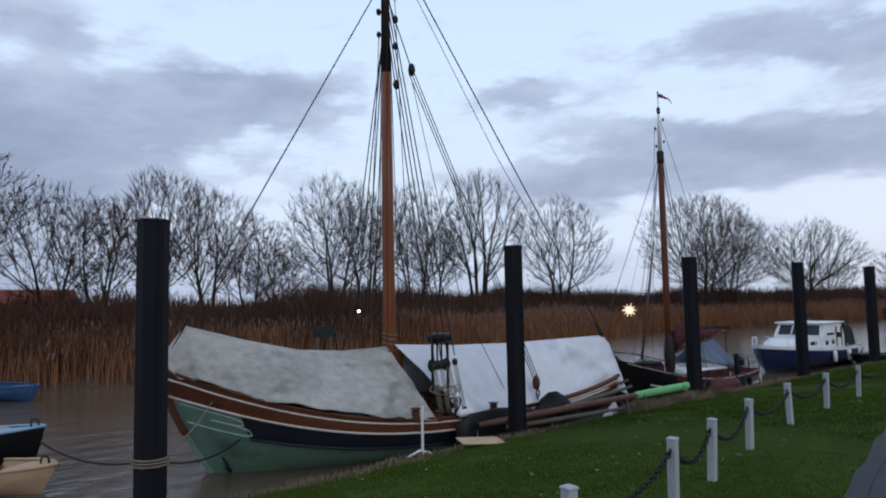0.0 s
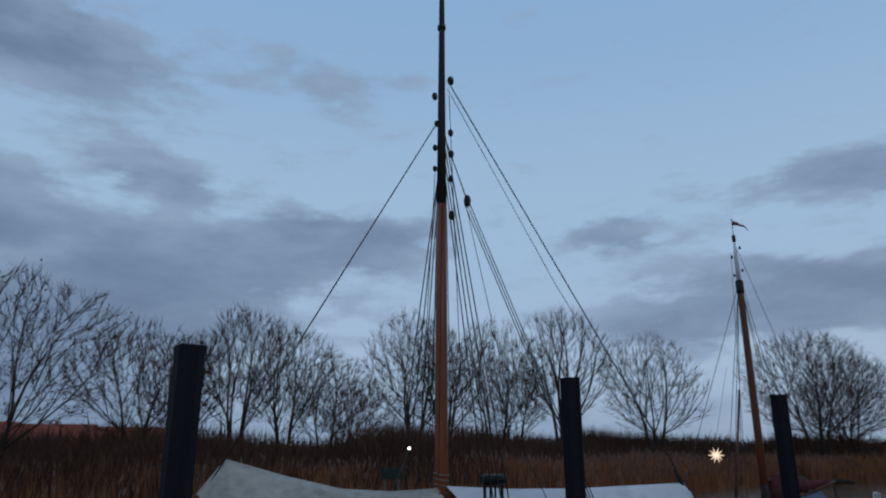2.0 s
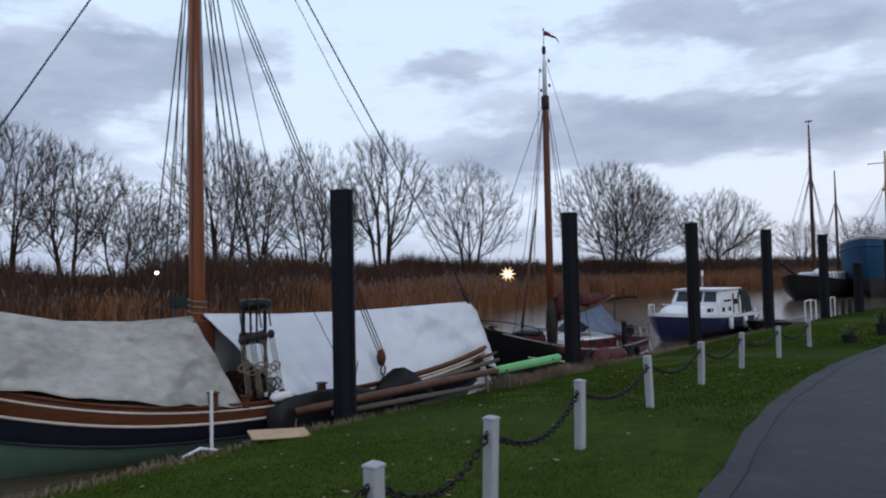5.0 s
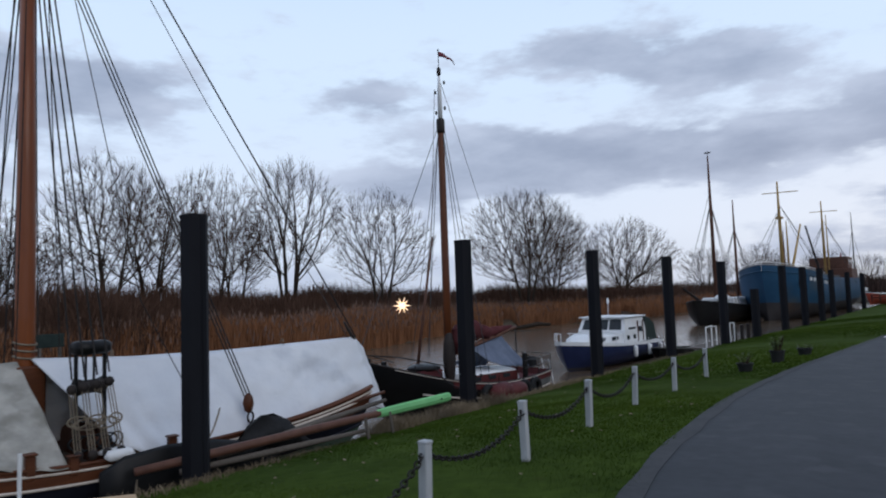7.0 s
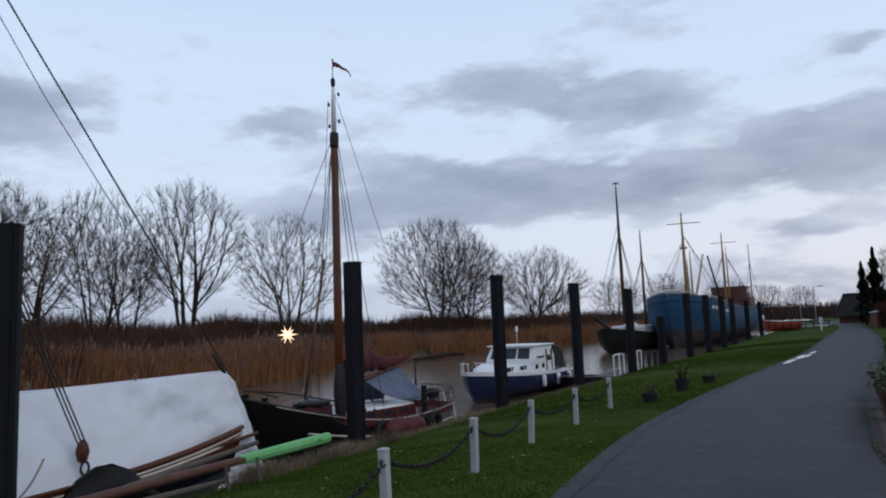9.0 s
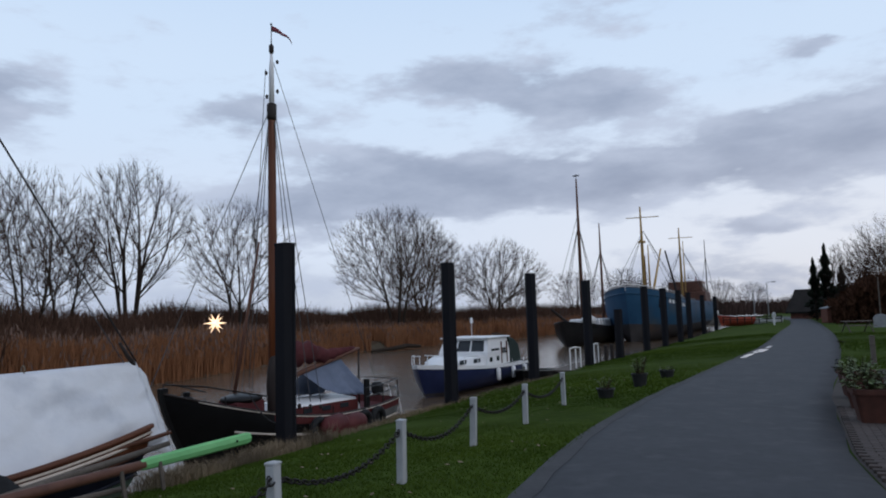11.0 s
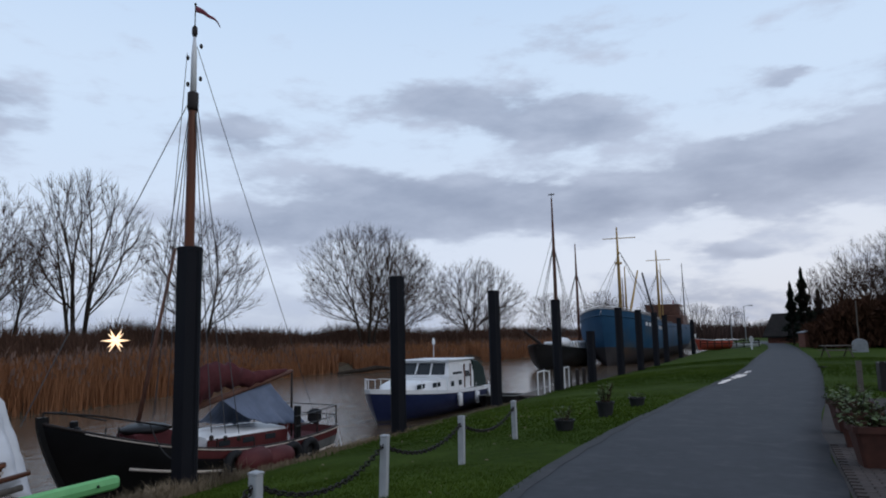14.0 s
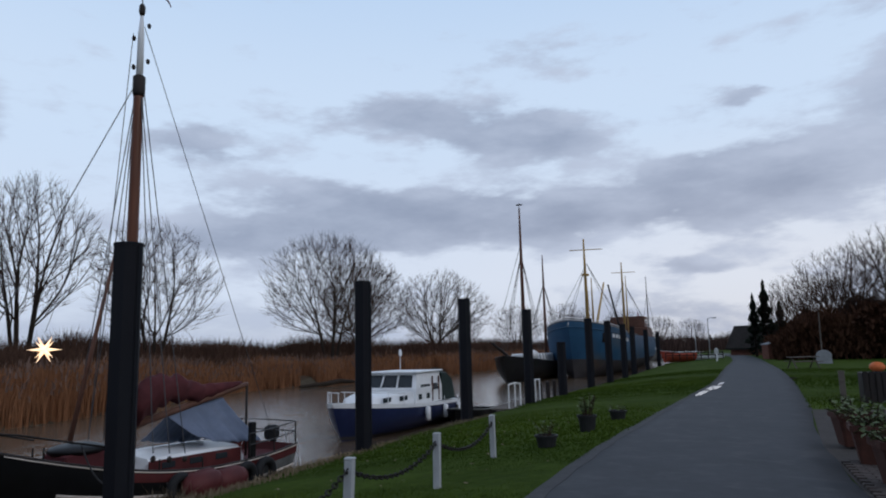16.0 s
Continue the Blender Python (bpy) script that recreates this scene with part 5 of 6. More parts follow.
for y in (4.35, 5.1):
    part("porthole", Geo().box((1.125, y - 0.14, 1.25), (1.16, y + 0.14, 1.48), 0.02), M["glass"], cruiser)
rows = [[(-1.15, y, 1.05), (-1.12, y, z), (-0.9, y, z + 0.1), (0.9, y, z + 0.1), (1.12, y, z), (1.15, y, 1.05)] for y, z in ((6.5, 2.30), (7.1, 2.26), (7.7, 1.95), (7.95, 1.1))]
part("awning", Geo().grid(rows), M["awning"], cruiser, "dark green canvas cockpit awning")
for s in (1, -1):
    pts = [h3.at(u, 1.0, s)[:2] + (h3.sheer(u) + 0.42,) for u in (0.02, 0.1, 0.2, 0.32)]
    part("bow_rail", Geo().tube(pts, 0.018, 6), M["gel"], cruiser, "white tubular bow rail", True)
    for u in (0.03, 0.12, 0.21, 0.31):
        x, y, z = h3.at(u, 1.0, s)
        part("rail_post", Geo().tube([(x, y, z - 0.03), (x, y, z + 0.42)], 0.015, 6), M["gel"], cruiser)
part("mast_light", Geo().tube([(-0.6, 6.3, 2.45), (-0.6, 6.3, 3.2)], 0.014, 6).tube([(-0.6, 6.3, 3.12), (-0.6, 6.3, 3.16), (-0.6, 6.3, 3.36), (-0.6, 6.3, 3.45)], [0.03, 0.07, 0.06, 0.02], 10), M["gel"], cruiser, "white lamp on a thin pole")
part("wiper", Geo().tube([(-0.3, 3.97, 1.76), (-0.2, 4.2, 2.2)], 0.012, 5), M["rubber"], cruiser)
for u in (0.5, 0.72, 0.9):
    x, y, z = h3.at(u, 0.8, 1)
    single("fender", Geo().tube([(0, 0, -0.3), (0, 0, -0.25), (0, 0, 0.25), (0, 0, 0.3)], [0.04, 0.1, 0.1, 0.04], 10).tube([(0, 0, 0.3), (-0.05, 0, 0.65)], 0.01, 5), M["gel"], "white fender hung on the cruiser's side", "fender", "boat fenders", smooth=True, m=B3 @ pose(x + 0.12, y, z - 0.15))

# ---- landing stage ----
stage = thing("landing_stage", pose(-10.0, 36.5, WATER), "low dark floating landing stage with white handrails", "jetty")
part("float", Geo().box((-1.0, 2.5, -0.2), (0.9, 12.0, 0.25), 0.05), M["rubber"], stage, "dark float")
for i in range(28):
    part("plank", Geo().box((-1.0, 2.55 + 0.335 * i, 0.26), (0.9, 2.85 + 0.335 * i, 0.30), 0.006), M["plank"], stage)
for y, x in ((1.2, 0.75), (2.1, 0.75), (2.9, 0.75), (5.2, 0.8), (6.0, 0.8)):
    part("handrail_post", Geo().tube([(x, y, 0.4), (x, y, 1.45)], 0.03, 8), M["gel"], stage, "white handrail post")
part("handrail", Geo().tube([(0.75, 1.2, 1.45), (0.75, 2.1, 1.48), (0.75, 2.9, 1.4)], 0.03, 8), M["gel"], stage, "white handrail", True)
part("handrail", Geo().tube([(0.8, 5.2, 1.45), (0.8, 6.0, 1.45)], 0.03, 8), M["gel"], stage, "white handrail", True)
part("gangway", Geo().box((-0.2, 1.0, 0.45), (1.4, 2.0, 0.52), 0.01), M["plank"], stage)
for i, y in enumerate((6.5, 8.0, 9.4)):
    part("bollard", Geo().tube([(0.7, y, 0.2), (0.7, y, 1.2), (0.7, y, 1.25)], [0.10, 0.10, 0.07], 10), M["dark_spar"], stage, "dark round timber")
dinghy(pose(-10.6, 35.2, WATER, 0, 0, 3), 3.6, 1.5, M["black"], M["grey"], "dark open dinghy tied to the landing stage", 0.7, 0.5)


# ---- coaster and far boats ----
B4 = pose(-14.3, 74.0, WATER, 0, 0, 0)
ship = thing("coaster", B4, "large old blue cargo ship with ochre masts and derricks", "ship")
h4 = Hull(50, 7.6, lambda u: 4.1 + 1.0 * max(0, 1 - u / 0.22) ** 1.2 if u < 0.6 else 4.1, lambda u: (1 - (1 - min(u, 0.2) / 0.2) ** 2.4) ** 0.8 * (1 - 0.35 * max(0, (u - 0.85) / 0.15) ** 2), 2.0, 1.0, -0.6, 4.5)
part("bottom", h4.band(0, 0.42, nu=50), M["ship_dark"], ship, "grey-brown rusty lower hull", True)
part("side", h4.band(0.42, 0.95, nu=50), M["ship_blue"], ship, "faded blue hull plating", True)
part("bow_bulwark", h4.band(0.95, 1.05, 0, 0.24, 0.02, 20), M["ship_blue"], ship, "blue forecastle bulwark", True)
part("bulwark_cap", h4.strip(1.05, 0.07, 0, 0.24, 0.02, 20), M["stone"], ship, "pale grey bulwark capping", True)
part("bulwark", h4.band(0.95, 1.0, 0.24, 1.0, 0.0, 30), M["ship_blue"], ship, "", True)
part("rubbing_strake", h4.strip(0.94, 0.06, 0, 1, 0.03), M["ship_blue"], ship)
part("transom", h4.transom(), M["ship_blue"], ship)
part("deck", h4.deck(0.9), M["ship_dark"], ship)
for i in range(9):
    if i in (4, 5):
        continue
    u = 0.10 + 0.016 * i
    a, b = Vector(h4.at(u, 0.84, 1, 0.02)), Vector(h4.at(u + 0.009, 0.84, 1, 0.02))
    part("name_mark", Geo().grid([[a, b, b + Vector((0.02, 0, 0.34)), a + Vector((0.02, 0, 0.34))], [p - Vector((0.03, 0, 0)) for p in (a, b, b + Vector((0, 0, 0.34)), a + Vector((0, 0, 0.34)))]], True, True), M["gel"], ship, "white painted bar")
part("anchor", Geo().box((0, 0, 0), (0.2, 0.5, 0.9), 0.05, Matrix.Translation(h4.at(0.06, 0.72, 1, 0.05))), M["chain"], ship)
for x, y, z0, z1, r, c in ((0.0, 10.0, 3.2, 14.4, 0.20, "ochre"), (0.0, 39.6, 3.2, 15.1, 0.20, "ochre"), (0.6, 38.6, 3, 13.0, 0.11, "ochre"), (0.5, 10.6, 3, 10.2, 0.12, "ochre")):
    part("mast", Geo().tube([(x, y, z0), (x, y, z1 * 0.7), (x, y, z1)], [r, r * 0.8, r * 0.4], 10), M[c], ship, "ochre painted mast", True)
for y, z in ((10.0, 13.2), (39.6, 13.6)):
    part("yard", Geo().tube([(-1.5, y - 0.3, z), (1.9, y + 0.3, z)], 0.05, 6), M["ochre"], ship)
    for s in (-1, 1):
        for dy in (-4, 4, 1.5):
            part("stay", Geo().tube([(0.2, y, z - 1.5), (0.2 + s * 3.8, y + dy, 3.4)], 0.025, 4), M["wire"], ship)
part("platform", Geo().tube([(0.0, 10.0, 10.4), (0.0, 10.0, 10.6)], 0.4, 10), M["ochre"], ship)
part("derrick", Geo().tube([(0.1, 13.5, 4.2), (0.1, 21.6, 10.6)], [0.16, 0.10], 8), M["ochre"], ship, "ochre derrick boom", True)
part("derrick", Geo().tube([(0.1, 35.0, 4.2), (0.1, 25.0, 10.6)], [0.16, 0.10], 8), M["dark_spar"], ship, "dark derrick boom", True)
part("hatch_coaming", Geo().box((-2.4, 14, 3.4), (2.4, 34, 4.5), 0.1), M["ship_dark"], ship)
part("wheelhouse", Geo().box((-3.0, 41, 3.4), (3.0, 48, 5.6), 0.1).box((-2.3, 41.5, 5.6), (2.6, 46, 7.2), 0.1), M["brown"], ship, "brown wooden wheelhouse")
for k in range(4):
    part("window", Geo().box((2.58, 41.9 + 0.9 * k, 6.2), (2.63, 42.5 + 0.9 * k, 6.8), 0.02), M["glass"], ship)
part("funnel", Geo().tube([(0, 48.5, 5.2), (0, 48.5, 7.6), (0, 48.5, 7.7)], [0.7, 0.65, 0.5], 12), M["gel"], ship, "", True)
f = [[(1.2 + 0.1 * math.sin(4 * k), 45.5 + 1.6 * k, 7.2 - 0.1 * k + z) for z in (0, 0.4, 0.8)] for k in (0, 0.25, 0.5, 0.75, 1.0)]
solid(part("ensign", Geo().grid(f), M["flag"], ship, "small drooping flag"), 0.01)
part("bow_rail", h4.strip(1.09, 0.03, 0, 0.22), M["gel"], ship, "", True)
part("winch", Geo().tube([(-0.8, 5.5, 4.6), (0.8, 5.5, 4.6)], 0.35, 10), M["dark_spar"], ship)

B5 = pose(-18.3, 66.5, WATER, 0, 0, 0)
tjalk = thing("sailing_barge", B5, "black-hulled sailing barge with a bowsprit and two brown masts", "sailing boat")
h5 = Hull(17, 4.2, lambda u: 1.5 + 0.75 * (1 - u) ** 2.4, bluff, 1.0, 0.4, -0.5, 3.0)
part("hull", h5.band(0, 1), M["black"], tjalk, "black hull", True)
part("rail", h5.strip(1.0, 0.07), M["black"], tjalk, "", True)
part("deck", h5.deck(0.9), M["plank"], tjalk)
part("transom", h5.transom(), M["black"], tjalk)
part("bowsprit", Geo().tube([(0, 1.8, 2.1), (0, -3.0, 3.35)], [0.15, 0.09], 8), M["dark_spar"], tjalk, "dark bowsprit", True)
part("mast", Geo().tube([(0.3, 5.6, 1.4), (0.3, 5.6, 11), (0.3, 5.6, 15.9)], [0.2, 0.15, 0.07], 10), M["brown"], tjalk, "brown mainmast", True)
part("mast", Geo().tube([(0.3, 13.8, 1.4), (0.3, 13.8, 9), (0.3, 13.8, 12.5)], [0.15, 0.12, 0.05], 10), M["brown"], tjalk, "brown mizzen mast", True)
part("masthead", Geo().tube([(0.3, 5.6, 15.8), (0.3, 5.6, 16.4)], 0.03, 5).box((0.0, 5.6, 16.2), (0.6, 5.66, 16.32)), M["dark_spar"], tjalk)
for y, z in ((5.6, 11.5), (13.8, 9.5)):
    for s in (-1, 1):
        for dy in (-0.8, 0.2, 1.4):
            part("shroud", Geo().tube([(0.3, y, z), (s * 2.0, y + dy, 1.7)], 0.022, 4), M["wire"], tjalk)
part("forestay", Geo().tube([(0.3, 5.6, 12.5), (0, -2.6, 3.2)], 0.022, 4), M["wire"], tjalk)
part("cabin", Geo().box((-1.5, 7.0, 1.2), (1.5, 12.5, 2.4), 0.12), M["gel"], tjalk, "white deckhouse")
part("lifeboat", Geo().ball((1.0, 5.0, 2.3), 0.8, 12, (0.8, 1.9, 0.6)), M["gel"], tjalk, "small white boat on deck", True)
for x, y, hgt, c in ((-14.5, 146, 16.5, "dark_spar"), (-21, 118, 12, "brown")):
    root = thing("sailing_boat", pose(x, y, WATER), "distant moored sailing boat with a tall bare mast", "sailing boat", "distant boats")
    hh = Hull(14, 4, lambda u: 1.6 + 0.6 * (1 - u) ** 2, bluff, 0.9, 0.4, -0.4, 3)
    part("hull", hh.band(0, 1, nu=20), M["grey" if c == "dark_spar" else "black"], root, "", True)
    part("deck", hh.deck(0.9), M["plank"], root)
    part("transom", hh.transom(), M["black"], root)
    part("cabin", Geo().box((-1.3, 5, 1.3), (1.3, 10, 2.6), 0.1), M["gel"], root, "white cabin")
    part("mast", Geo().tube([(0, 4.5, 1), (0, 4.5, hgt)], [0.16, 0.06], 8), M[c], root)
    for s in (-1, 1):
        part("shroud", Geo().tube([(0, 4.5, hgt * 0.8), (s * 1.9, 5.5, 1.8)], 0.03, 4), M["wire"], root)
d = dinghy(pose(-8.6, 101, -0.45, 0, 0, -60), 4.5, 1.9, M["coral"], M["gel"], "coral red boat drawn up on the grass", 1.3, 0.95)
d = dinghy(pose(-5.2, 103, -0.45, 0, 0, -70), 4.0, 1.6, M["gel"], M["gel"], "white boat drawn up on the grass", 0.8, 0.6)


# ---- bare trees ----
def bare_tree(x, y, tall, wide, seed, stems=1, upright=0.35, fineness=1.0, label="bare leafless tree with fine reddish twigs behind the reeds", z=None, leafy=False, thick=1.0):
    """Tapered trunk, limbs and twigs, grown from a seed."""
    rng = random.Random(seed)
    wood, twigs, leaves = Geo(), Geo(), Geo()
    z = (ground_z(x, y) if z is None else z) - 0.1
    root = thing("bare_tree", pose(x, y, z), label, "tree", "bare trees")

    # stems first, then every point of the crown joins the branch that reaches it shortest
    node, parent, path = [], [], []
    for s in range(stems):
        a = 2 * math.pi * (s + rng.random() * 0.6) / stems
        off = 0.0 if stems == 1 else 0.03 * tall
        out = (0.02 if stems == 1 else 0.22) * wide * rng.uniform(0.7, 1.2)
        top = tall * (0.34 if stems == 1 else rng.uniform(0.42, 0.55))
        for i in range(7):
            k = i / 6
            node.append((math.cos(a) * (off + out * k ** 1.2) + rng.gauss(0, 0.05), math.sin(a) * (off + out * k ** 1.2) + rng.gauss(0, 0.05), top * k))
            parent.append(-1 if i == 0 else len(node) - 2)
            path.append(0.0 if i == 0 else path[-1] + top / 6)
    n = int(620 * fineness)
    base = tall * (0.19 + 0.10 * upright)
    pts = []
    while len(pts) < n:
        u, w, q = rng.uniform(-1, 1), rng.uniform(-1, 1), rng.random()
        rim = (1 - abs(2 * q ** 1.02 - 0.98) ** 2.3) ** 0.5 if abs(2 * q ** 1.02 - 0.98) < 1 else 0
        bay = 1 + 0.22 * math.sin(3 * math.atan2(w, u) + seed) * math.sin(5 * q + seed)
        if math.hypot(u, w) < rim * bay and rng.random() < 0.25 + 0.75 * max(math.hypot(u, w), q):
            pts.append((u * wide, w * wide, base + (tall - base) * 0.96 * q))
    pts.sort(key=lambda p: math.hypot(math.hypot(p[0], p[1]), p[2] - base * 0.8) + rng.gauss(0, 0.03 * tall))
    P = np.zeros((len(node) + n, 3))
    P[:len(node)] = node
    run = np.array(path + [0.0] * n)
    high = np.ones(len(run)) * 9
    m = len(node)
    for p in pts:
        gap = P[:m] - p
        far = np.sqrt((gap ** 2).sum(1))
        cost = far + 0.62 * run[:m] + np.where(P[:m, 2] < base * 0.8, tall, 0) + 0.5 * np.maximum(gap[:, 2], 0)
        j = int(np.argmin(cost))
        P[m] = p
        run[m] = run[j] + far[j]
        parent.append(j)
        m += 1
    weight = np.ones(m)
    heir = [-1] * m
    for i in range(m - 1, -1, -1):
        j = parent[i]
        if j >= 0:
            weight[j] += weight[i]
            if heir[j] < 0 or weight[i] > weight[heir[j]]:
                heir[j] = i
    for _ in range(3):
        Q = P.copy()
        for i in range(m):
            if parent[i] >= 0 and heir[i] >= 0:
                Q[i] = 0.4 * P[i] + 0.3 * P[parent[i]] + 0.3 * P[heir[i]]
        P = Q
    foot = tall * 0.0155 * thick / stems ** 0.4
    size = np.maximum(foot * (weight / weight[0]) ** 0.50, 0.010)
    for i in range(m):
        if parent[i] >= 0 and heir[parent[i]] == i:
            continue
        line = [i]
        while heir[line[-1]] >= 0:
            line.append(heir[line[-1]])
        start = [parent[i]] if parent[i] >= 0 else []
        radii = [float(size[i])] * len(start) + [float(size[j]) for j in line]
        if len(start + line) > 1:
            bold = radii[0] > 0.035
            (wood if bold else twigs).tube([Vector(P[j]) for j in start + line], radii, 7 if parent[i] < 0 else (5 if bold else 3), False)
    for i in range(stems * 7, m):
        way = Vector(P[i] - P[parent[i]]).normalized()
        for c in range(4 if heir[i] >= 0 else 6):
            d = (way * 0.9 + Vector((rng.gauss(0, 0.40), rng.gauss(0, 0.40), rng.gauss(0.22 + 0.3 * upright, 0.28)))).normalized()
            length = tall * rng.uniform(0.03, 0.085)
            p = Vector(P[i])
            q = p + d * length * 0.55
            if c % 2:
                twigs.tube([p, q + d * length * 0.4], [0.009, 0.004], 3, False)
                continue
            e = q + (d + Vector((rng.gauss(0, 0.25), rng.gauss(0, 0.25), 0.25))).normalized() * length * 0.5
            twigs.tube([p, q, e], [0.010, 0.008, 0.004], 3, False)
    part("trunk", wood, M["bark"], root, "grey-brown trunk and limbs")
    part("crown", twigs, M["twig"], root, "fine bare twigs")
    if leafy:
        for p in twigs.v[::37]:
            leaves.ball(p, rng.uniform(0.03, 0.07), 4)
        part("dead_leaves", leaves, M["scrub"], root, "few dark seed heads left on the twigs")
    return root


for args in ((-38, 1.4, 10.9, 5.2, 11, 2, 0.3, 1.15, True), (-42, 8.2, 8.9, 3.9, 12, 2, 0.3, 1.1, False), (-44, 11.2, 8.6, 3.0, 21, 3, 0.5, 1.0, False), (-42, 14.0, 10.2, 3.0, 13, 4, 0.6, 1.0, False),
             (-42, 17.2, 9.6, 2.6, 14, 2, 0.45, 1.0, False), (-42, 20.0, 7.8, 3.0, 15, 2, 0.25, 1.0, False), (-45, 23.5, 6.5, 3.0, 27, 3, 0.4, 1.0, False), (-42, 26.6, 11.2, 3.9, 16, 3, 0.3, 1.1, False),
             (-44, 30.5, 10.6, 3.6, 26, 3, 0.4, 1.0, False), (-42, 34.0, 11.4, 3.8, 17, 3, 0.35, 1.1, False), (-44, 37.5, 9.0, 3.0, 29, 2, 0.45, 1.0, False), (-42, 41.0, 13.2, 3.8, 18, 4, 0.65, 1.0, False),
             (-42, 51.8, 12.4, 4.6, 19, 3, 0.25, 1.2, False), (-37.5, 70.4, 14.0, 6.5, 20, 4, 0.35, 2.3, False), (-38.5, 78.5, 11.8, 5.6, 28, 4, 0.3, 1.5, False),
             (-37, 97.5, 12.4, 6.6, 22, 2, 0.12, 1.9, False), (-44, 88, 9.5, 5.0, 31, 3, 0.4, 1.0, False)):
    x, y, tall, wide, seed, stems, up, fin, leafy = args
    bare_tree(x, y, tall, wide, seed, stems, up, fin, z=min(0.6, ground_z(x, y)), leafy=leafy, thick=1.6 if seed == 22 else 1.0)
for i, (x, y, tall) in enumerate(((-38, 140, 10.5), (-34, 165, 12), (-29, 150, 9), (-46, 128, 9), (-24, 185, 11), (-18, 215, 10.5), (-10, 235, 10))):
    bare_tree(x, y, tall, tall * 0.5, 40 + i, 5, 0.5, 1.2, "bushy bare reddish tree on the far shore", -0.3, thick=1.2)
for i, (x, y, tall) in enumerate(((8.5, 100, 10.2), (12.0, 97, 12.4), (5.9, 108, 8.6), (15.5, 90, 13.4), (18.5, 84, 12.6), (22, 80, 13.0), (10.2, 92, 9.4), (26, 76, 12.5))):
    bare_tree(x, y, tall, tall * 0.42, 60 + i, 4, 0.45, 1.25, "bare broad-crowned tree behind the brown hedge", -0.2, thick=1.25)


def conifer(x, y, tall, wide, seed):
    rng = random.Random(seed)
    root = thing("conifer", pose(x, y, -0.3), "dark narrow conifer beside the thatched house", "tree", "dark conifers")
    part("trunk", Geo().tube([(0, 0, 0), (0, 0, tall)], [0.16, 0.02], 8), M["bark"], root)
    g = Geo()
    for i in range(900):
        h = rng.random() ** 0.8
        r = wide * (1 - h) ** 0.8 * (0.5 + 0.6 * rng.random()) * (1 + 0.4 * math.sin(h * 31 + seed))
        a = rng.uniform(0, 6.283)
        z = 0.6 + (tall - 0.6) * h
        p, q = Vector((0.3 * r * math.cos(a), 0.3 * r * math.sin(a), z)), Vector((r * math.cos(a), r * math.sin(a), z - 0.12 * r + rng.uniform(-0.1, 0.15)))
        s = Vector((-math.sin(a), math.cos(a), 0.3)) * (0.12 + 0.1 * wide * rng.random())
        g.add([p, q + s, q * 1.06, q - s], [(0, 1, 2), (0, 2, 3)])
    part("foliage", g, M["needle"], root, "dark needle foliage")


conifer(2.6, 106, 7.6, 1.1, 1)
conifer(4.0, 107, 9.3, 1.4, 2)
conifer(5.8, 109, 6.8, 1.2, 3)


# ---- reeds, scrub and grass ----
def blades(n, pts, tall, wide, lean, seed, tip=0.25):
    """n bent blades, each a quad and a tip, from arrays of feet and heights."""
    rng = np.random.default_rng(seed)
    a = rng.uniform(0, 2 * np.pi, n)
    side = np.stack([np.cos(a), np.sin(a), 0 * a], 1) * wide[:, None] / 2
    bend = rng.normal(0, 1, (n, 2)) * (lean * tall)[:, None]
    mid = pts + np.c_[bend * 0.35, tall * 0.6]
    top = pts + np.c_[bend, tall * (1 - 0.1 * np.abs(bend).sum(1) / np.maximum(tall, 0.01))]
    v = np.stack([pts - side, pts + side, mid + side * 0.8, mid - side * 0.8, top], 1).reshape(-1, 3)
    k = np.arange(n)[:, None] * 5
    quads, tris = (k + [0, 1, 2, 3]).tolist(), (k + [3, 2, 4]).tolist()
    return v, [f for pair in zip(quads, tris) for f in pair]


def stuff(name, v, f, mat, label, category):
    me = bpy.data.meshes.new(name)
    me.from_pydata(v if isinstance(v, list) else v.tolist(), [], f)
    me.materials.append(mat)
    return tagged(new(name, me), label, category, kind="stuff")


rng = np.random.default_rng(5)
n = 52000
y = np.where(rng.random(n) < 0.75, rng.uniform(-8, 72, n), rng.uniform(72, 150, n))
far_x = np.interp(y, *FAR)
back_x = rng.random(n) ** 1.2 * 3.8
x = far_x - 0.1 - back_x
z = np.array([ground_z(a, b) for a, b in zip(x, y)]) - 0.1
clump = np.array([wob(a, b, 2, 0.22) for a, b in zip(x, y)])
tall = np.clip(1.62 + 0.4 * clump + rng.normal(0, 0.18, n), 0.7, 2.4)
keep = (clump > -0.55) & (rng.random(n) < np.clip((y - 16) / 14, 0.4, 1.0))
v, f = blades(int(keep.sum()), np.c_[x, y, z][keep], tall[keep], rng.uniform(0.03, 0.055, n)[keep], 0.10, 6)
stuff("reeds", v, f, M["reed"], "tall dry golden-brown reed bed along the far bank", "reeds")
pick = keep & (rng.random(n) < 0.09)
top = np.c_[x, y, z + tall * 0.92][pick]
v, f = blades(int(pick.sum()), top, rng.uniform(0.25, 0.42, int(pick.sum())), rng.uniform(0.06, 0.10, int(pick.sum())), 0.25, 7)
stuff("reed_plumes", v, f, M["plume"], "pale feathery reed plumes", "reeds")

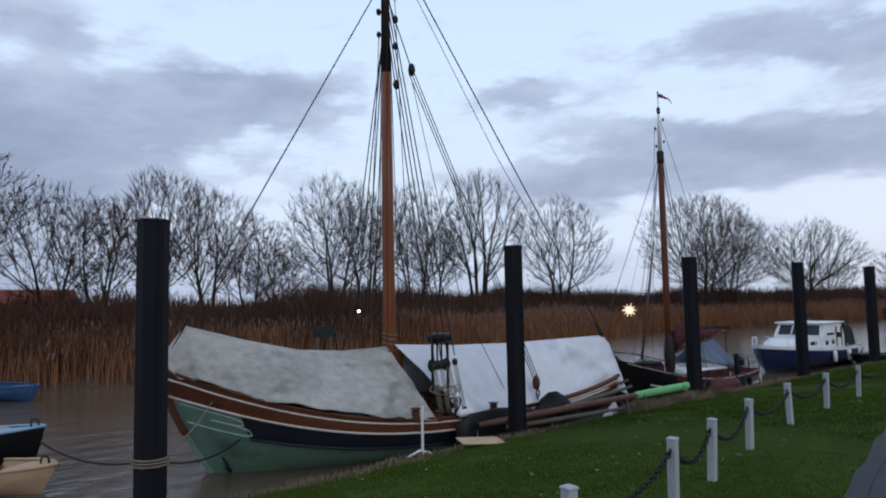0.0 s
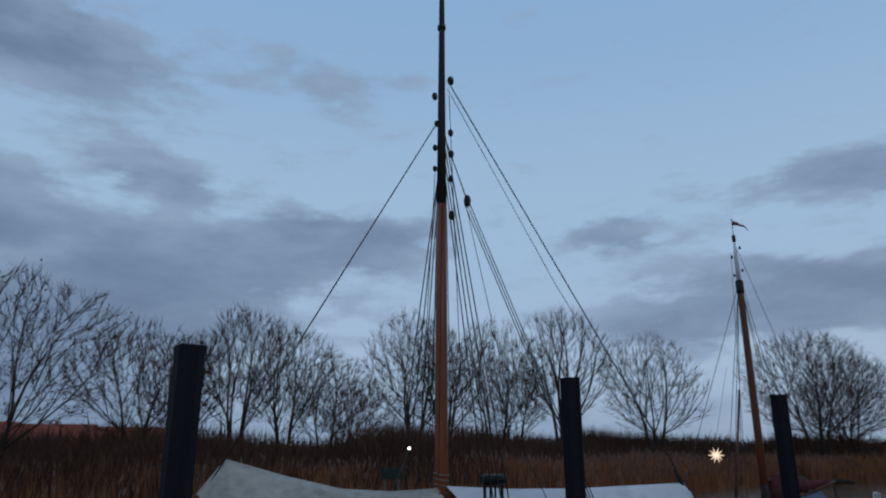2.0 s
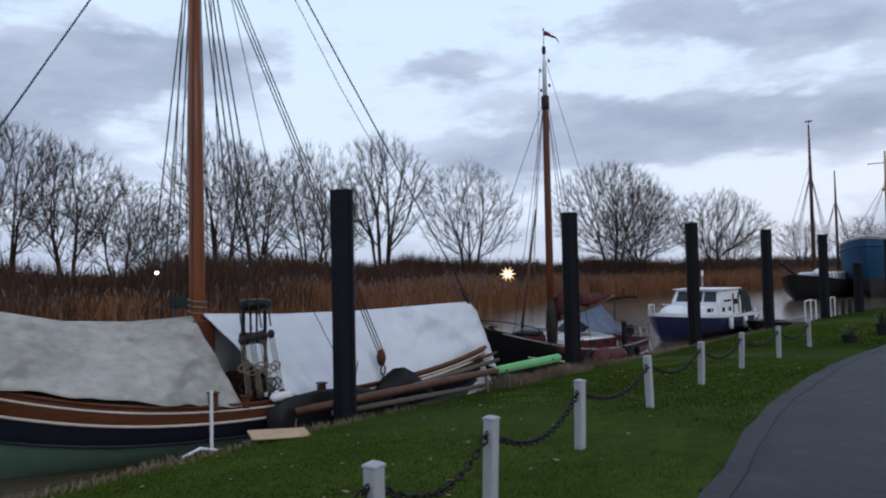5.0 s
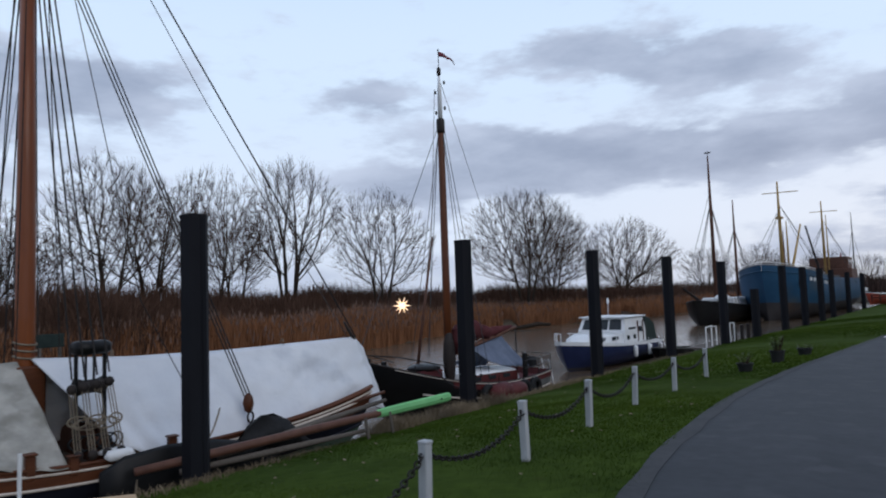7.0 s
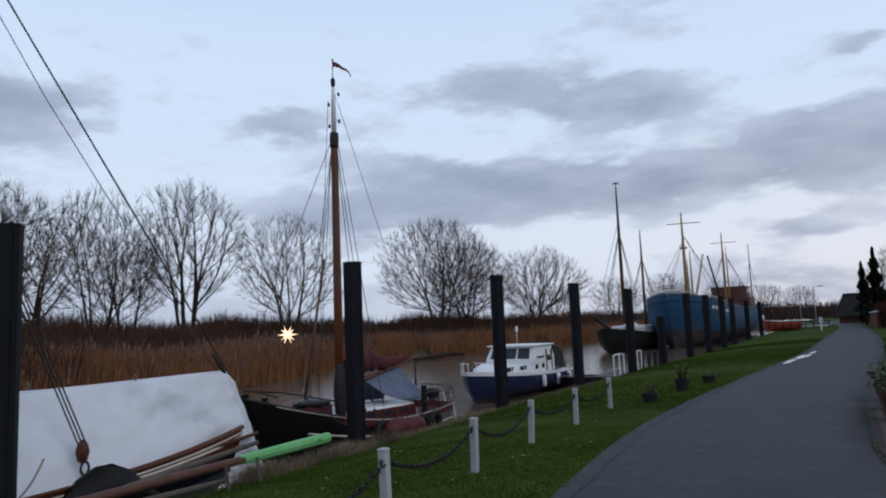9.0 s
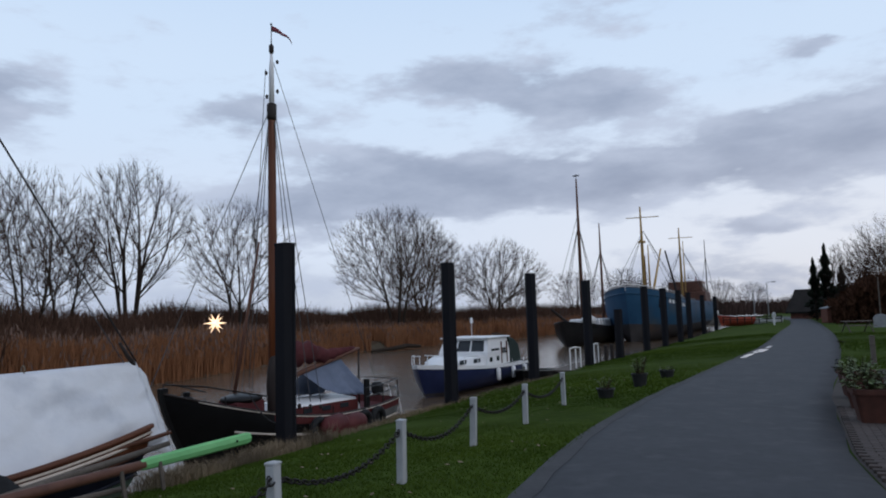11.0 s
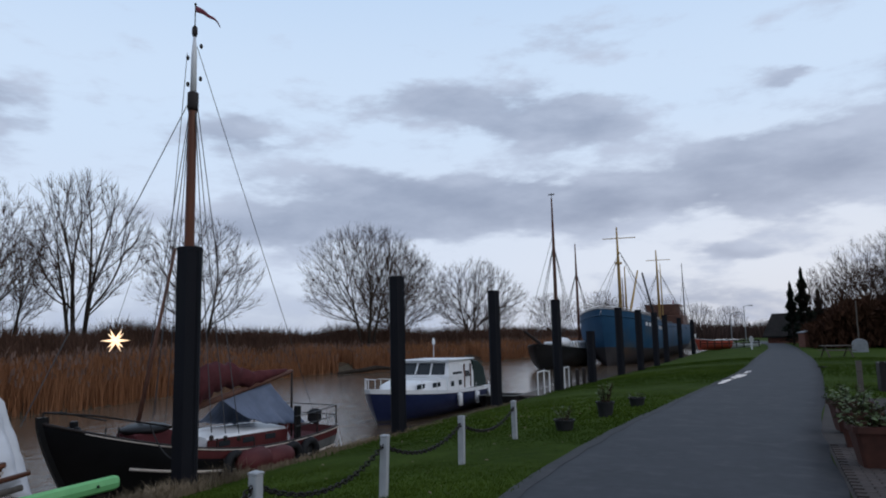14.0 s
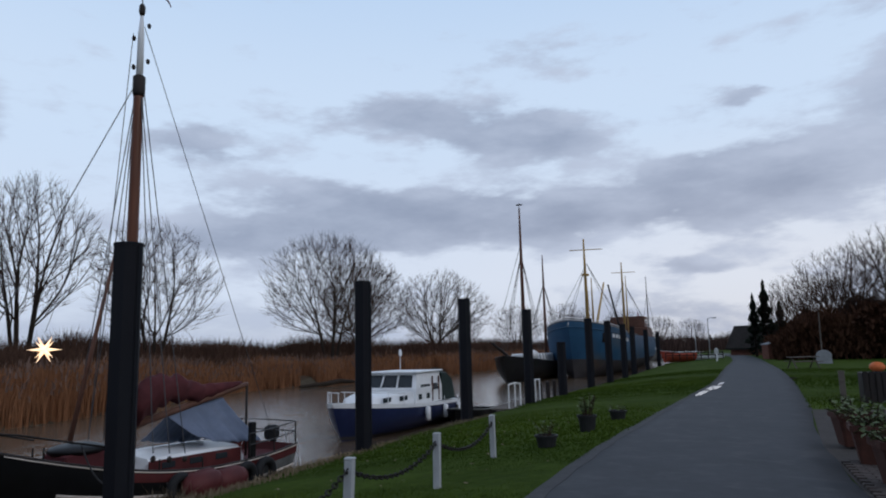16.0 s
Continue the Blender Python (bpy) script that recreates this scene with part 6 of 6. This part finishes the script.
n = 60000
y = np.where(rng.random(n) < 0.7, rng.uniform(-25, 80, n), rng.uniform(80, 190, n))
x = np.interp(y, *FAR) - np.where(y < 26, 0.6, 3.2) - rng.random(n) * 12
z = np.array([ground_z(a, b) for a, b in zip(x, y)]) - 0.1
clump = np.array([wob(a, b, 8, 0.19) for a, b in zip(x, y)])
tall = np.clip(2.15 + 1.9 * clump + rng.normal(0, 0.35, n), 0.7, 4.4)
v, f = blades(n, np.c_[x, y, z], tall, rng.uniform(0.03, 0.09, n), 0.24, 9)
stuff("scrub", v, f, M["scrub"], "dark brown bare scrub behind the reeds", "bushes")
n = 24000
y = rng.uniform(-160, 330, n)
x = np.interp(y, *FAR) - 26 - rng.random(n) * 60
z = np.full(n, -0.3)
tall = np.clip(3.2 + 1.8 * np.array([wob(a, b, 8, 0.05) for a, b in zip(x, y)]) + rng.normal(0, 0.5, n), 1.2, 6.5)
v, f = blades(n, np.c_[x, y, z], tall, rng.uniform(0.10, 0.30, n), 0.25, 10)
stuff("far_woods", v, f, M["woods"], "distant dark brown woods along the horizon", "woods")
n = 9000
y = rng.uniform(205, 300, n)
x = rng.uniform(-45, 60, n)
tall = np.clip(4.5 + 2.5 * np.array([wob(a, b, 4, 0.06) for a, b in zip(x, y)]) + rng.normal(0, 0.6, n), 1.5, 8)
v, f = blades(n, np.c_[x, y, np.full(n, -0.4)], tall, rng.uniform(0.12, 0.3, n), 0.25, 12)
stuff("far_woods", v, f, M["woods"], "distant bare woods beyond the road's bend", "woods")

# brown hedge by the road
n = 60000
y = rng.uniform(84, 104, n)
x = np.interp(y, *RIGHT) + 1.2 + rng.random(n) * 24
lump = np.array([wob(a, b, 6, 0.16) + 0.7 * wob(a, b, 2, 0.45) for a, b in zip(x, y)])
high = np.clip(4.6 + 2.3 * lump, 2.4, 8.0) * np.clip(((x - np.interp(y, *RIGHT) - 0.8) / 4.0), 0.35, 1)
z = -0.3 + high * rng.random(n) ** 0.7
v, f = blades(n, np.c_[x, y, z], rng.uniform(0.4, 0.9, n), rng.uniform(0.10, 0.24, n), 0.5, 14)
stuff("hedge", v, f, M["hedge"], "tall brown winter hedge beside the road", "hedge")

# short grass on the bank
def turf(n, y0, y1, xa, xb, tall, wide, seed, mat="blade"):
    rng = np.random.default_rng(seed)
    y = rng.uniform(y0, y1, n)
    lo, hi = np.array([xa(b) for b in y]), np.array([xb(b) for b in y])
    x = lo + (hi - lo) * rng.random(n)
    z = np.array([ground_z(a, b) for a, b in zip(x, y)]) - 0.01
    patch = np.array([wob(a, b, 1, 0.9) + 0.6 * wob(a, b, 5, 2.6) for a, b in zip(x, y)])
    h = np.clip(tall * (1 + 0.5 * patch) * rng.uniform(0.6, 1.35, n), 0.015, 1)
    return blades(n, np.c_[x, y, z], h, wide * rng.uniform(0.7, 1.3, n), 0.45, seed)


left_edge, bank_edge = (lambda b: along(LEFT, b) + 0.06), (lambda b: along(EDGE, b) - 0.1)
v, f = turf(120000, 3.5, 24, bank_edge, left_edge, 0.038, 0.011, 21)
stuff("grass", v, f, M["blade"], "short green grass on the river bank", "grass")
v, f = turf(45000, 24, 62, bank_edge, left_edge, 0.055, 0.024, 22)
stuff("grass", v, f, M["blade"], "short green grass on the river bank", "grass")
v, f = turf(16000, 31, 60, lambda b: along(RIGHT, b) - 0.05, lambda b: along(RIGHT, b) + 9, 0.08, 0.028, 23)
stuff("grass", v, f, M["blade"], "short green grass beside the lane", "grass")
v, f = turf(9000, 3.0, 34, lambda b: along(EDGE, b) - 0.85, lambda b: along(EDGE, b) + 0.75, 0.11, 0.012, 24)
stuff("dead_grass", v, f, M["dry"], "long pale dead grass along the bank edge", "grass")
v, f = turf(2600, 15.2, 19.4, lambda b: -9.9, lambda b: -8.7, 0.26, 0.012, 25)
stuff("dead_grass", v, f, M["dry"], "tuft of dead grass round the foot of a pile", "grass")
leaf_rng = random.Random(3)
g = Geo()
for i in range(260):
    px, py = leaf_rng.uniform(-8.6, -2.6), leaf_rng.uniform(5, 30)
    if px > along(LEFT, py) - 0.2:
        continue
    pz, a, s = ground_z(px, py) + 0.045, leaf_rng.uniform(0, 6.28), leaf_rng.uniform(0.02, 0.045)
    g.add([(px + s * math.cos(a), py + s * math.sin(a), pz), (px - s * 0.5 * math.sin(a), py + s * 0.5 * math.cos(a), pz + 0.01), (px - s * math.cos(a), py - s * math.sin(a), pz + 0.012), (px + s * 0.5 * math.sin(a), py - s * 0.5 * math.cos(a), pz)], [(0, 1, 2, 3)])
tagged(single("fallen_leaves", g, M["dry"], "few dead leaves scattered on the grass", "leaves"), kind="stuff")

# puddles
def puddle(x, y, rx, ry_, seed, skew=0.0):
    pts = []
    for i in range(40):
        a = 2 * math.pi * i / 40
        k = 1 + 0.3 * wob(math.cos(a) * 1.3, math.sin(a) * 1.3, seed, 1.4)
        k *= 1 + 0.35 * wob(math.cos(a) * 4, math.sin(a) * 4, seed + 3, 1.5)
        px, py = x + rx * k * math.cos(a) + skew * ry_ * k * math.sin(a), y + ry_ * k * math.sin(a)
        pts.append((px, py, along(ROAD_Z, y) + 0.046))
    single("puddle", Geo().add(pts, [tuple(range(40))]), M["puddle"], "shallow puddle on the asphalt", "puddle", "puddles")


puddle(-1.95, 36.4, 0.12, 1.4, 1.0, 0.095)
puddle(-1.60, 39.6, 0.19, 1.5, 5.0, 0.095)
puddle(-1.36, 42.6, 0.09, 1.1, 3.0, 0.095)
puddle(1.78, 47.2, 0.22, 0.6, 2.0)

# ---- pots on the grass ----
def pot(x, y, r, hgt, twigs, tall, seed):
    rng = random.Random(seed)
    z = ground_z(x, y)
    root = thing("plant_pot", pose(x, y, z), "black plastic plant pot with sparse winter stems on the grass", "plant pot", "pots on the grass")
    rows = [[(rr * math.cos(2 * math.pi * j / 20), rr * math.sin(2 * math.pi * j / 20), h) for j in range(20)] for rr, h in ((r * 0.78, 0), (r * 0.97, hgt * 0.86), (r * 1.08, hgt * 0.86), (r * 1.08, hgt), (r * 0.95, hgt), (r * 0.9, hgt * 0.8))]
    part("pot", Geo().grid(rows, True, True), M["plastic"], root, "", False)
    part("soil", Geo().tube([(0, 0, hgt * 0.75), (0, 0, hgt * 0.84)], r * 0.9, 16), M["soil"], root)
    g, lf = Geo(), Geo()
    for i in range(twigs):
        a, b = rng.uniform(0, 6.28), rng.uniform(0.1, 0.8)
        p = Vector((r * 0.6 * rng.random() * math.cos(a), r * 0.6 * rng.random() * math.sin(a), hgt * 0.8))
        q = p + Vector((math.cos(a) * b * tall * 0.5, math.sin(a) * b * tall * 0.5, tall * rng.uniform(0.5, 1)))
        g.tube([p, lerp(p, q, 0.5) + Vector((0, 0, 0.03)), q], [0.006, 0.005, 0.003], 4)
        for k in range(4):
            c = lerp(p, q, rng.uniform(0.4, 1))
            s, aa = rng.uniform(0.02, 0.05), rng.uniform(0, 6.28)
            lf.add([c, c + Vector((s * math.cos(aa), s * math.sin(aa), s * 0.6)), c + Vector((2 * s * math.cos(aa + 0.3), 2 * s * math.sin(aa + 0.3), 0.2 * s)), c + Vector((s * math.cos(aa + 0.6), s * math.sin(aa + 0.6), 0))], [(0, 1, 2, 3)])
    part("stems", g, M["twig"], root)
    part("leaves", lf, M["leaf"], root)


pot(-4.09, 22.83, 0.19, 0.21, 14, 0.35, 1)
pot(-3.82, 25.22, 0.19, 0.33, 34, 0.50, 2)
pot(-3.55, 27.64, 0.20, 0.22, 7, 0.22, 3)


# ---- planters on the paving ----
def planter(x, y, turn, seed):
    rng = random.Random(seed)
    z = along(ROAD_Z, y) + 0.05
    root = thing("planter", pose(x, y, z, 0, 0, turn), "dark terracotta tapered planter with evergreen leaves", "planter", "planters on the paving")
    rows = []
    for k, h in ((0.20, 0.0), (0.27, 0.42), (0.30, 0.42), (0.30, 0.50), (0.27, 0.50), (0.25, 0.42)):
        rows.append([(k * sx, k * sy, h) for sx, sy in ((-1, -0.85), (-0.85, -1), (0.85, -1), (1, -0.85), (1, 0.85), (0.85, 1), (-0.85, 1), (-1, 0.85))])
    part("pot", Geo().grid(rows, True, True), M["terracotta"], root)
    part("soil", Geo().box((-0.25, -0.25, 0.38), (0.25, 0.25, 0.44)), M["soil"], root)
    st, lf = Geo(), Geo()
    for i in range(30):
        a, lean = rng.uniform(0, 6.28), rng.uniform(0.05, 0.38)
        p = Vector((rng.uniform(-0.18, 0.18), rng.uniform(-0.18, 0.18), 0.43))
        q = p + Vector((lean * math.cos(a), lean * math.sin(a), rng.uniform(0.10, 0.34)))
        st.tube([p, q], [0.008, 0.004], 4)
        for k in range(9):
            c, aa, s, up = lerp(p, q, rng.uniform(0.3, 1.0)), rng.uniform(0, 6.28), rng.uniform(0.05, 0.11), rng.uniform(-0.5, 0.5)
            w = Vector((-math.sin(aa), math.cos(aa), 0.3)) * s * 0.3
            e = Vector((math.cos(aa), math.sin(aa), up)) * s
            lf.add([c, c + e * 0.5 + w + Vector((0, 0, 0.01)), c + e, c + e * 0.5 - w + Vector((0, 0, 0.01))], [(0, 1, 2, 3)])
    part("stems", st, M["twig"], root)
    part("leaves", lf, M["leaf"], root, "pale-edged evergreen leaves")


for i, (x, y, t) in enumerate(((0.62, 19.9, 5), (0.63, 21.6, -4), (0.66, 23.4, 8))):
    planter(x, y, t, 30 + i)

# ---- right-hand side ----
gate = thing("marker_post", pose(1.8, 32.7, -0.18), "short grey wooden post at the grass corner", "post")
part("shaft", Geo().box((-0.07, -0.07, -0.2), (0.07, 0.07, 0.85), 0.012), M["plank"], gate)
part("top", Geo().box((-0.08, -0.08, 0.85), (0.08, 0.08, 0.88), 0.01), M["plank"], gate)
crate = thing("planter_box", pose(3.0, 33.2, -0.18), "dark slatted wooden box with an orange pumpkin on it", "planter box")
for k in range(9):
    part("slat", Geo().box((-0.68 + 0.155 * k, -0.40, 0), (-0.56 + 0.155 * k, -0.37, 0.85), 0.006), M["dark_spar"], crate)
part("body", Geo().box((-0.68, -0.36, 0.0), (0.70, 0.4, 0.82), 0.02), M["dark_spar"], crate)
single("pumpkin", Geo().ball((0, 0, 0.14), 0.2, 14, (1, 1, 0.72)), M["orange"], "orange pumpkin on the dark wooden box", "pumpkin", smooth=True, m=pose(2.75, 33.15, 0.64))
tank = thing("stone_marker", pose(6.0, 72, -0.2), "grey rounded stone marker on the grass", "stone")
part("slab", Geo().grid([[(0.55 * math.cos(a) * w, yy, 0.6 + 0.5 * math.sin(a) * 0.9 * w if a > 0 and a < math.pi else 0) for a in np.linspace(-0.001, math.pi + 0.001, 14)] for yy, w in ((-0.14, 0.94), (-0.1, 1), (0.1, 1), (0.14, 0.94))], True, True), M["stone"], tank)
bench = thing("picnic_table", pose(3.6, 62, -0.2, 0, 0, 15), "weathered wooden picnic table on the grass", "table")
part("tabletop", Geo().box((-0.9, -0.4, 0.70), (0.9, 0.4, 0.76), 0.01), M["plank"], bench)
for s in (-1, 1):
    part("seat", Geo().box((-0.9, s * 0.75 - 0.14, 0.42), (0.9, s * 0.75 + 0.14, 0.46), 0.01), M["plank"], bench)
    part("leg", Geo().tube([(s * 0.7, -0.8, 0), (s * 0.7, 0, 0.72)], 0.05, 5).tube([(s * 0.7, 0.8, 0), (s * 0.7, 0, 0.72)], 0.05, 5), M["plank"], bench)
thuja = thing("yew_tree", pose(3.6, 34.5, -0.2), "dark clipped yew with a bare trunk", "tree")
part("trunk", Geo().tube([(0, 0, 0), (0.05, 0, 1.3), (0, 0, 2.4)], [0.16, 0.13, 0.10], 8), M["bark"], thuja, "", True)
g = Geo()
trng = random.Random(8)
for i in range(2600):
    a, b, r = trng.uniform(0, 6.28), math.acos(trng.uniform(-1, 1)), trng.random() ** 0.4
    c = Vector((1.15 * r * math.sin(b) * math.cos(a), 1.15 * r * math.sin(b) * math.sin(a), 2.15 + 0.62 * r * math.cos(b)))
    w = Vector((trng.gauss(0, 1), trng.gauss(0, 1), trng.gauss(0, 1))).normalized() * 0.10
    u = w.cross(Vector((0.3, 0.2, 1))).normalized() * 0.05
    g.add([c - w, c + u, c + w, c - u], [(0, 1, 2, 3)])
part("crown", g, M["hedge"], thuja, "dense dark red-brown crown")


def house(name, m, wx, wy, eave, ridge, wall, roof, label, windows=()):
    root = thing(name, m, label, "house", "houses")
    t = 0.3
    for lo, hi in (((-wx, -wy, 0), (wx, -wy + t, eave)), ((-wx, wy - t, 0), (wx, wy, eave)), ((-wx, -wy + t, 0), (-wx + t, wy - t, eave)), ((wx - t, -wy + t, 0), (wx, wy - t, eave))):
        part("wall", Geo().box(lo, hi), M[wall], root)
    for s in (-1, 1):
        part("gable", Geo().grid([[(-wx, s * wy, eave), (wx, s * wy, eave), (0, s * wy, ridge)], [(-wx, s * (wy - 0.25), eave), (wx, s * (wy - 0.25), eave), (0, s * (wy - 0.25), ridge)]], True, True), M[wall], root)
        o = 0.5
        ed = eave - 0.35
        part("roof_slope", Geo().grid([[(s * (wx + o), -wy - o, ed), (s * (wx + o), wy + o, ed), (0, wy + o, ridge + 0.12), (0, -wy - o, ridge + 0.12)], [(s * (wx + o), -wy - o, ed - 0.25), (s * (wx + o), wy + o, ed - 0.25), (0, wy + o, ridge - 0.1), (0, -wy - o, ridge - 0.1)]], True, True), M[roof], root)
    part("chimney", Geo().box((-0.35, 0.5, ridge - 0.5), (0.35, 1.2, ridge + 0.9), 0.04), M["wall_brick"], root)
    for x, zz in windows:
        win = part("window", Geo().box((x - 0.5, -wy - 0.04, zz - 0.6), (x + 0.5, -wy + 0.05, zz + 0.6), 0.03), M["gel"], root, "white window frame")
        for s in (-1, 1):
            part("pane", Geo().box((x + s * 0.23 - 0.19, -wy - 0.06, zz - 0.52), (x + s * 0.23 + 0.19, -wy - 0.042, zz + 0.52)), M["glass"], win)
    part("door", Geo().box((wx - 1.6, -wy - 0.05, 0), (wx - 0.7, -wy + 0.05, 2.05), 0.02), M["strake"], root)
    return root


house("thatched_house", pose(4.0, 121, -0.2, 0, 0, 60), 2.4, 3.6, 1.4, 4.2, "wall_brick", "thatch", "low brick house with a dark thatched roof at the bend", ((-2.2, 1.4), (0.2, 1.4)))
house("brick_house", pose(12.5, 47, -0.2, 0, 0, -12), 5.0, 6.0, 3.0, 6.8, "wall_white", "roof_red", "white-walled house with a tiled roof behind the lane", ((-3.2, 1.6), (-0.8, 1.6), (1.4, 1.6)))
for i, (x, y, t) in enumerate(((-170, -2, 20), (-185, 14, -10), (-178, -26, 40), (-200, 34, 0))):
    house("farmhouse", pose(x, y, -0.6, 0, 0, t), 6, 9, 3.0, 7.6, "wall_brick", "roof_red", "distant brick farmhouse with a red tiled roof", ((-3, 1.6), (2, 1.6)))
shed = thing("shed", pose(3.6, 92, -0.2, 0, 0, 20), "small pale shed with a slanting roof by the bend", "shed")
part("wall", Geo().box((-0.8, -0.8, 0), (0.8, 0.8, 1.5), 0.03), M["wall_brick"], shed)
part("roof", Geo().grid([[(-0.9, -0.9, 1.5), (0.9, -0.9, 1.9), (0.9, 0.9, 1.9), (-0.9, 0.9, 1.5)], [(-0.9, -0.9, 1.58), (0.9, -0.9, 1.98), (0.9, 0.9, 1.98), (-0.9, 0.9, 1.58)]], True, True), M["stone"], shed)


def street_lamp(x, y, tall):
    root = thing("street_lamp", pose(x, y, -0.2), "thin grey street lamp post by the road's bend", "street lamp", "street lamps")
    part("post", Geo().tube([(0, 0, 0), (0, 0, tall * 0.5), (0, 0, tall)], [0.07, 0.055, 0.045], 8), M["stone"], root)
    part("arm", Geo().tube([(0, 0, tall - 0.05), (0.4, 0, tall + 0.1), (0.8, 0, tall + 0.1)], 0.03, 6), M["stone"], root)
    part("lantern", Geo().box((0.6, -0.12, tall + 0.02), (1.15, 0.12, tall + 0.14), 0.03), M["stone"], root)


street_lamp(-3.0, 112, 5.2)
street_lamp(-4.6, 108, 4.2)
pole_r = single("timber_pole", Geo().tube([(0, 0, -0.2), (0, 0, 2.0), (0.03, 0, 4.2)], [0.06, 0.055, 0.045], 8), M["plank"], "thin grey timber pole in front of the hedge", "pole", m=pose(6.6, 78, -0.2))
wall_ = thing("quay_fence", pose(-4.6, 98, -0.2), "low dark wooden fence at the end of the grass", "fence")
for k in range(9):
    part("post", Geo().box((-3.2 + 0.8 * k, -0.06, 0), (-3.08 + 0.8 * k, 0.06, 0.85), 0.01), M["dark_spar"], wall_)
for h in (0.4, 0.72):
    part("rail", Geo().box((-3.2, -0.09, h), (3.35, -0.05, h + 0.12), 0.01), M["dark_spar"], wall_)
post_w = thing("sign_post", pose(-1.9, 86, -0.2), "short white post with a pale plate near the grass end", "post")
part("shaft", Geo().box((-0.08, -0.08, 0), (0.08, 0.08, 1.3), 0.01), M["gel"], post_w)
part("plate", Geo().box((-0.2, -0.1, 0.75), (0.2, -0.085, 1.2), 0.01), M["wall_white"], post_w)

# ---- brick paving, last ----
pav_z = lambda b: along(ROAD_Z, b) + 0.030
pave = Geo().grid([[(along(RIGHT, b) + 0.01 + k * (9 if k else 0), b, pav_z(b) - 0.016 if not k else pav_z(b) - 0.010) for k in (0, 0.2, 1.0)] for b in np.arange(-10, 30.6, 0.7)])
pavement = single("pavement", pave, M["joint"], "brown clinker brick paving beside the lane", "paving", kind="structure")
brick = Geo().box((-0.048, -0.098, -0.02), (0.048, 0.098, 0.02), 0.006).mesh("brick", M["paving"])
count = 0
for row in range(64):
    b = 15.6 + 0.105 * row
    for k in range(5):
        if count >= 300:
            break
        ob = new("brick", brick)
        ob.parent = pavement
        ob.matrix_basis = pose(along(RIGHT, b) + 0.14 + 0.205 * k + (0.1 if row % 2 else 0), b, pav_z(b) + 0.002 + 0.004 * random.random(), random.uniform(-1, 1), random.uniform(-1, 1), 90 + random.uniform(-1.5, 1.5))
        count += 1
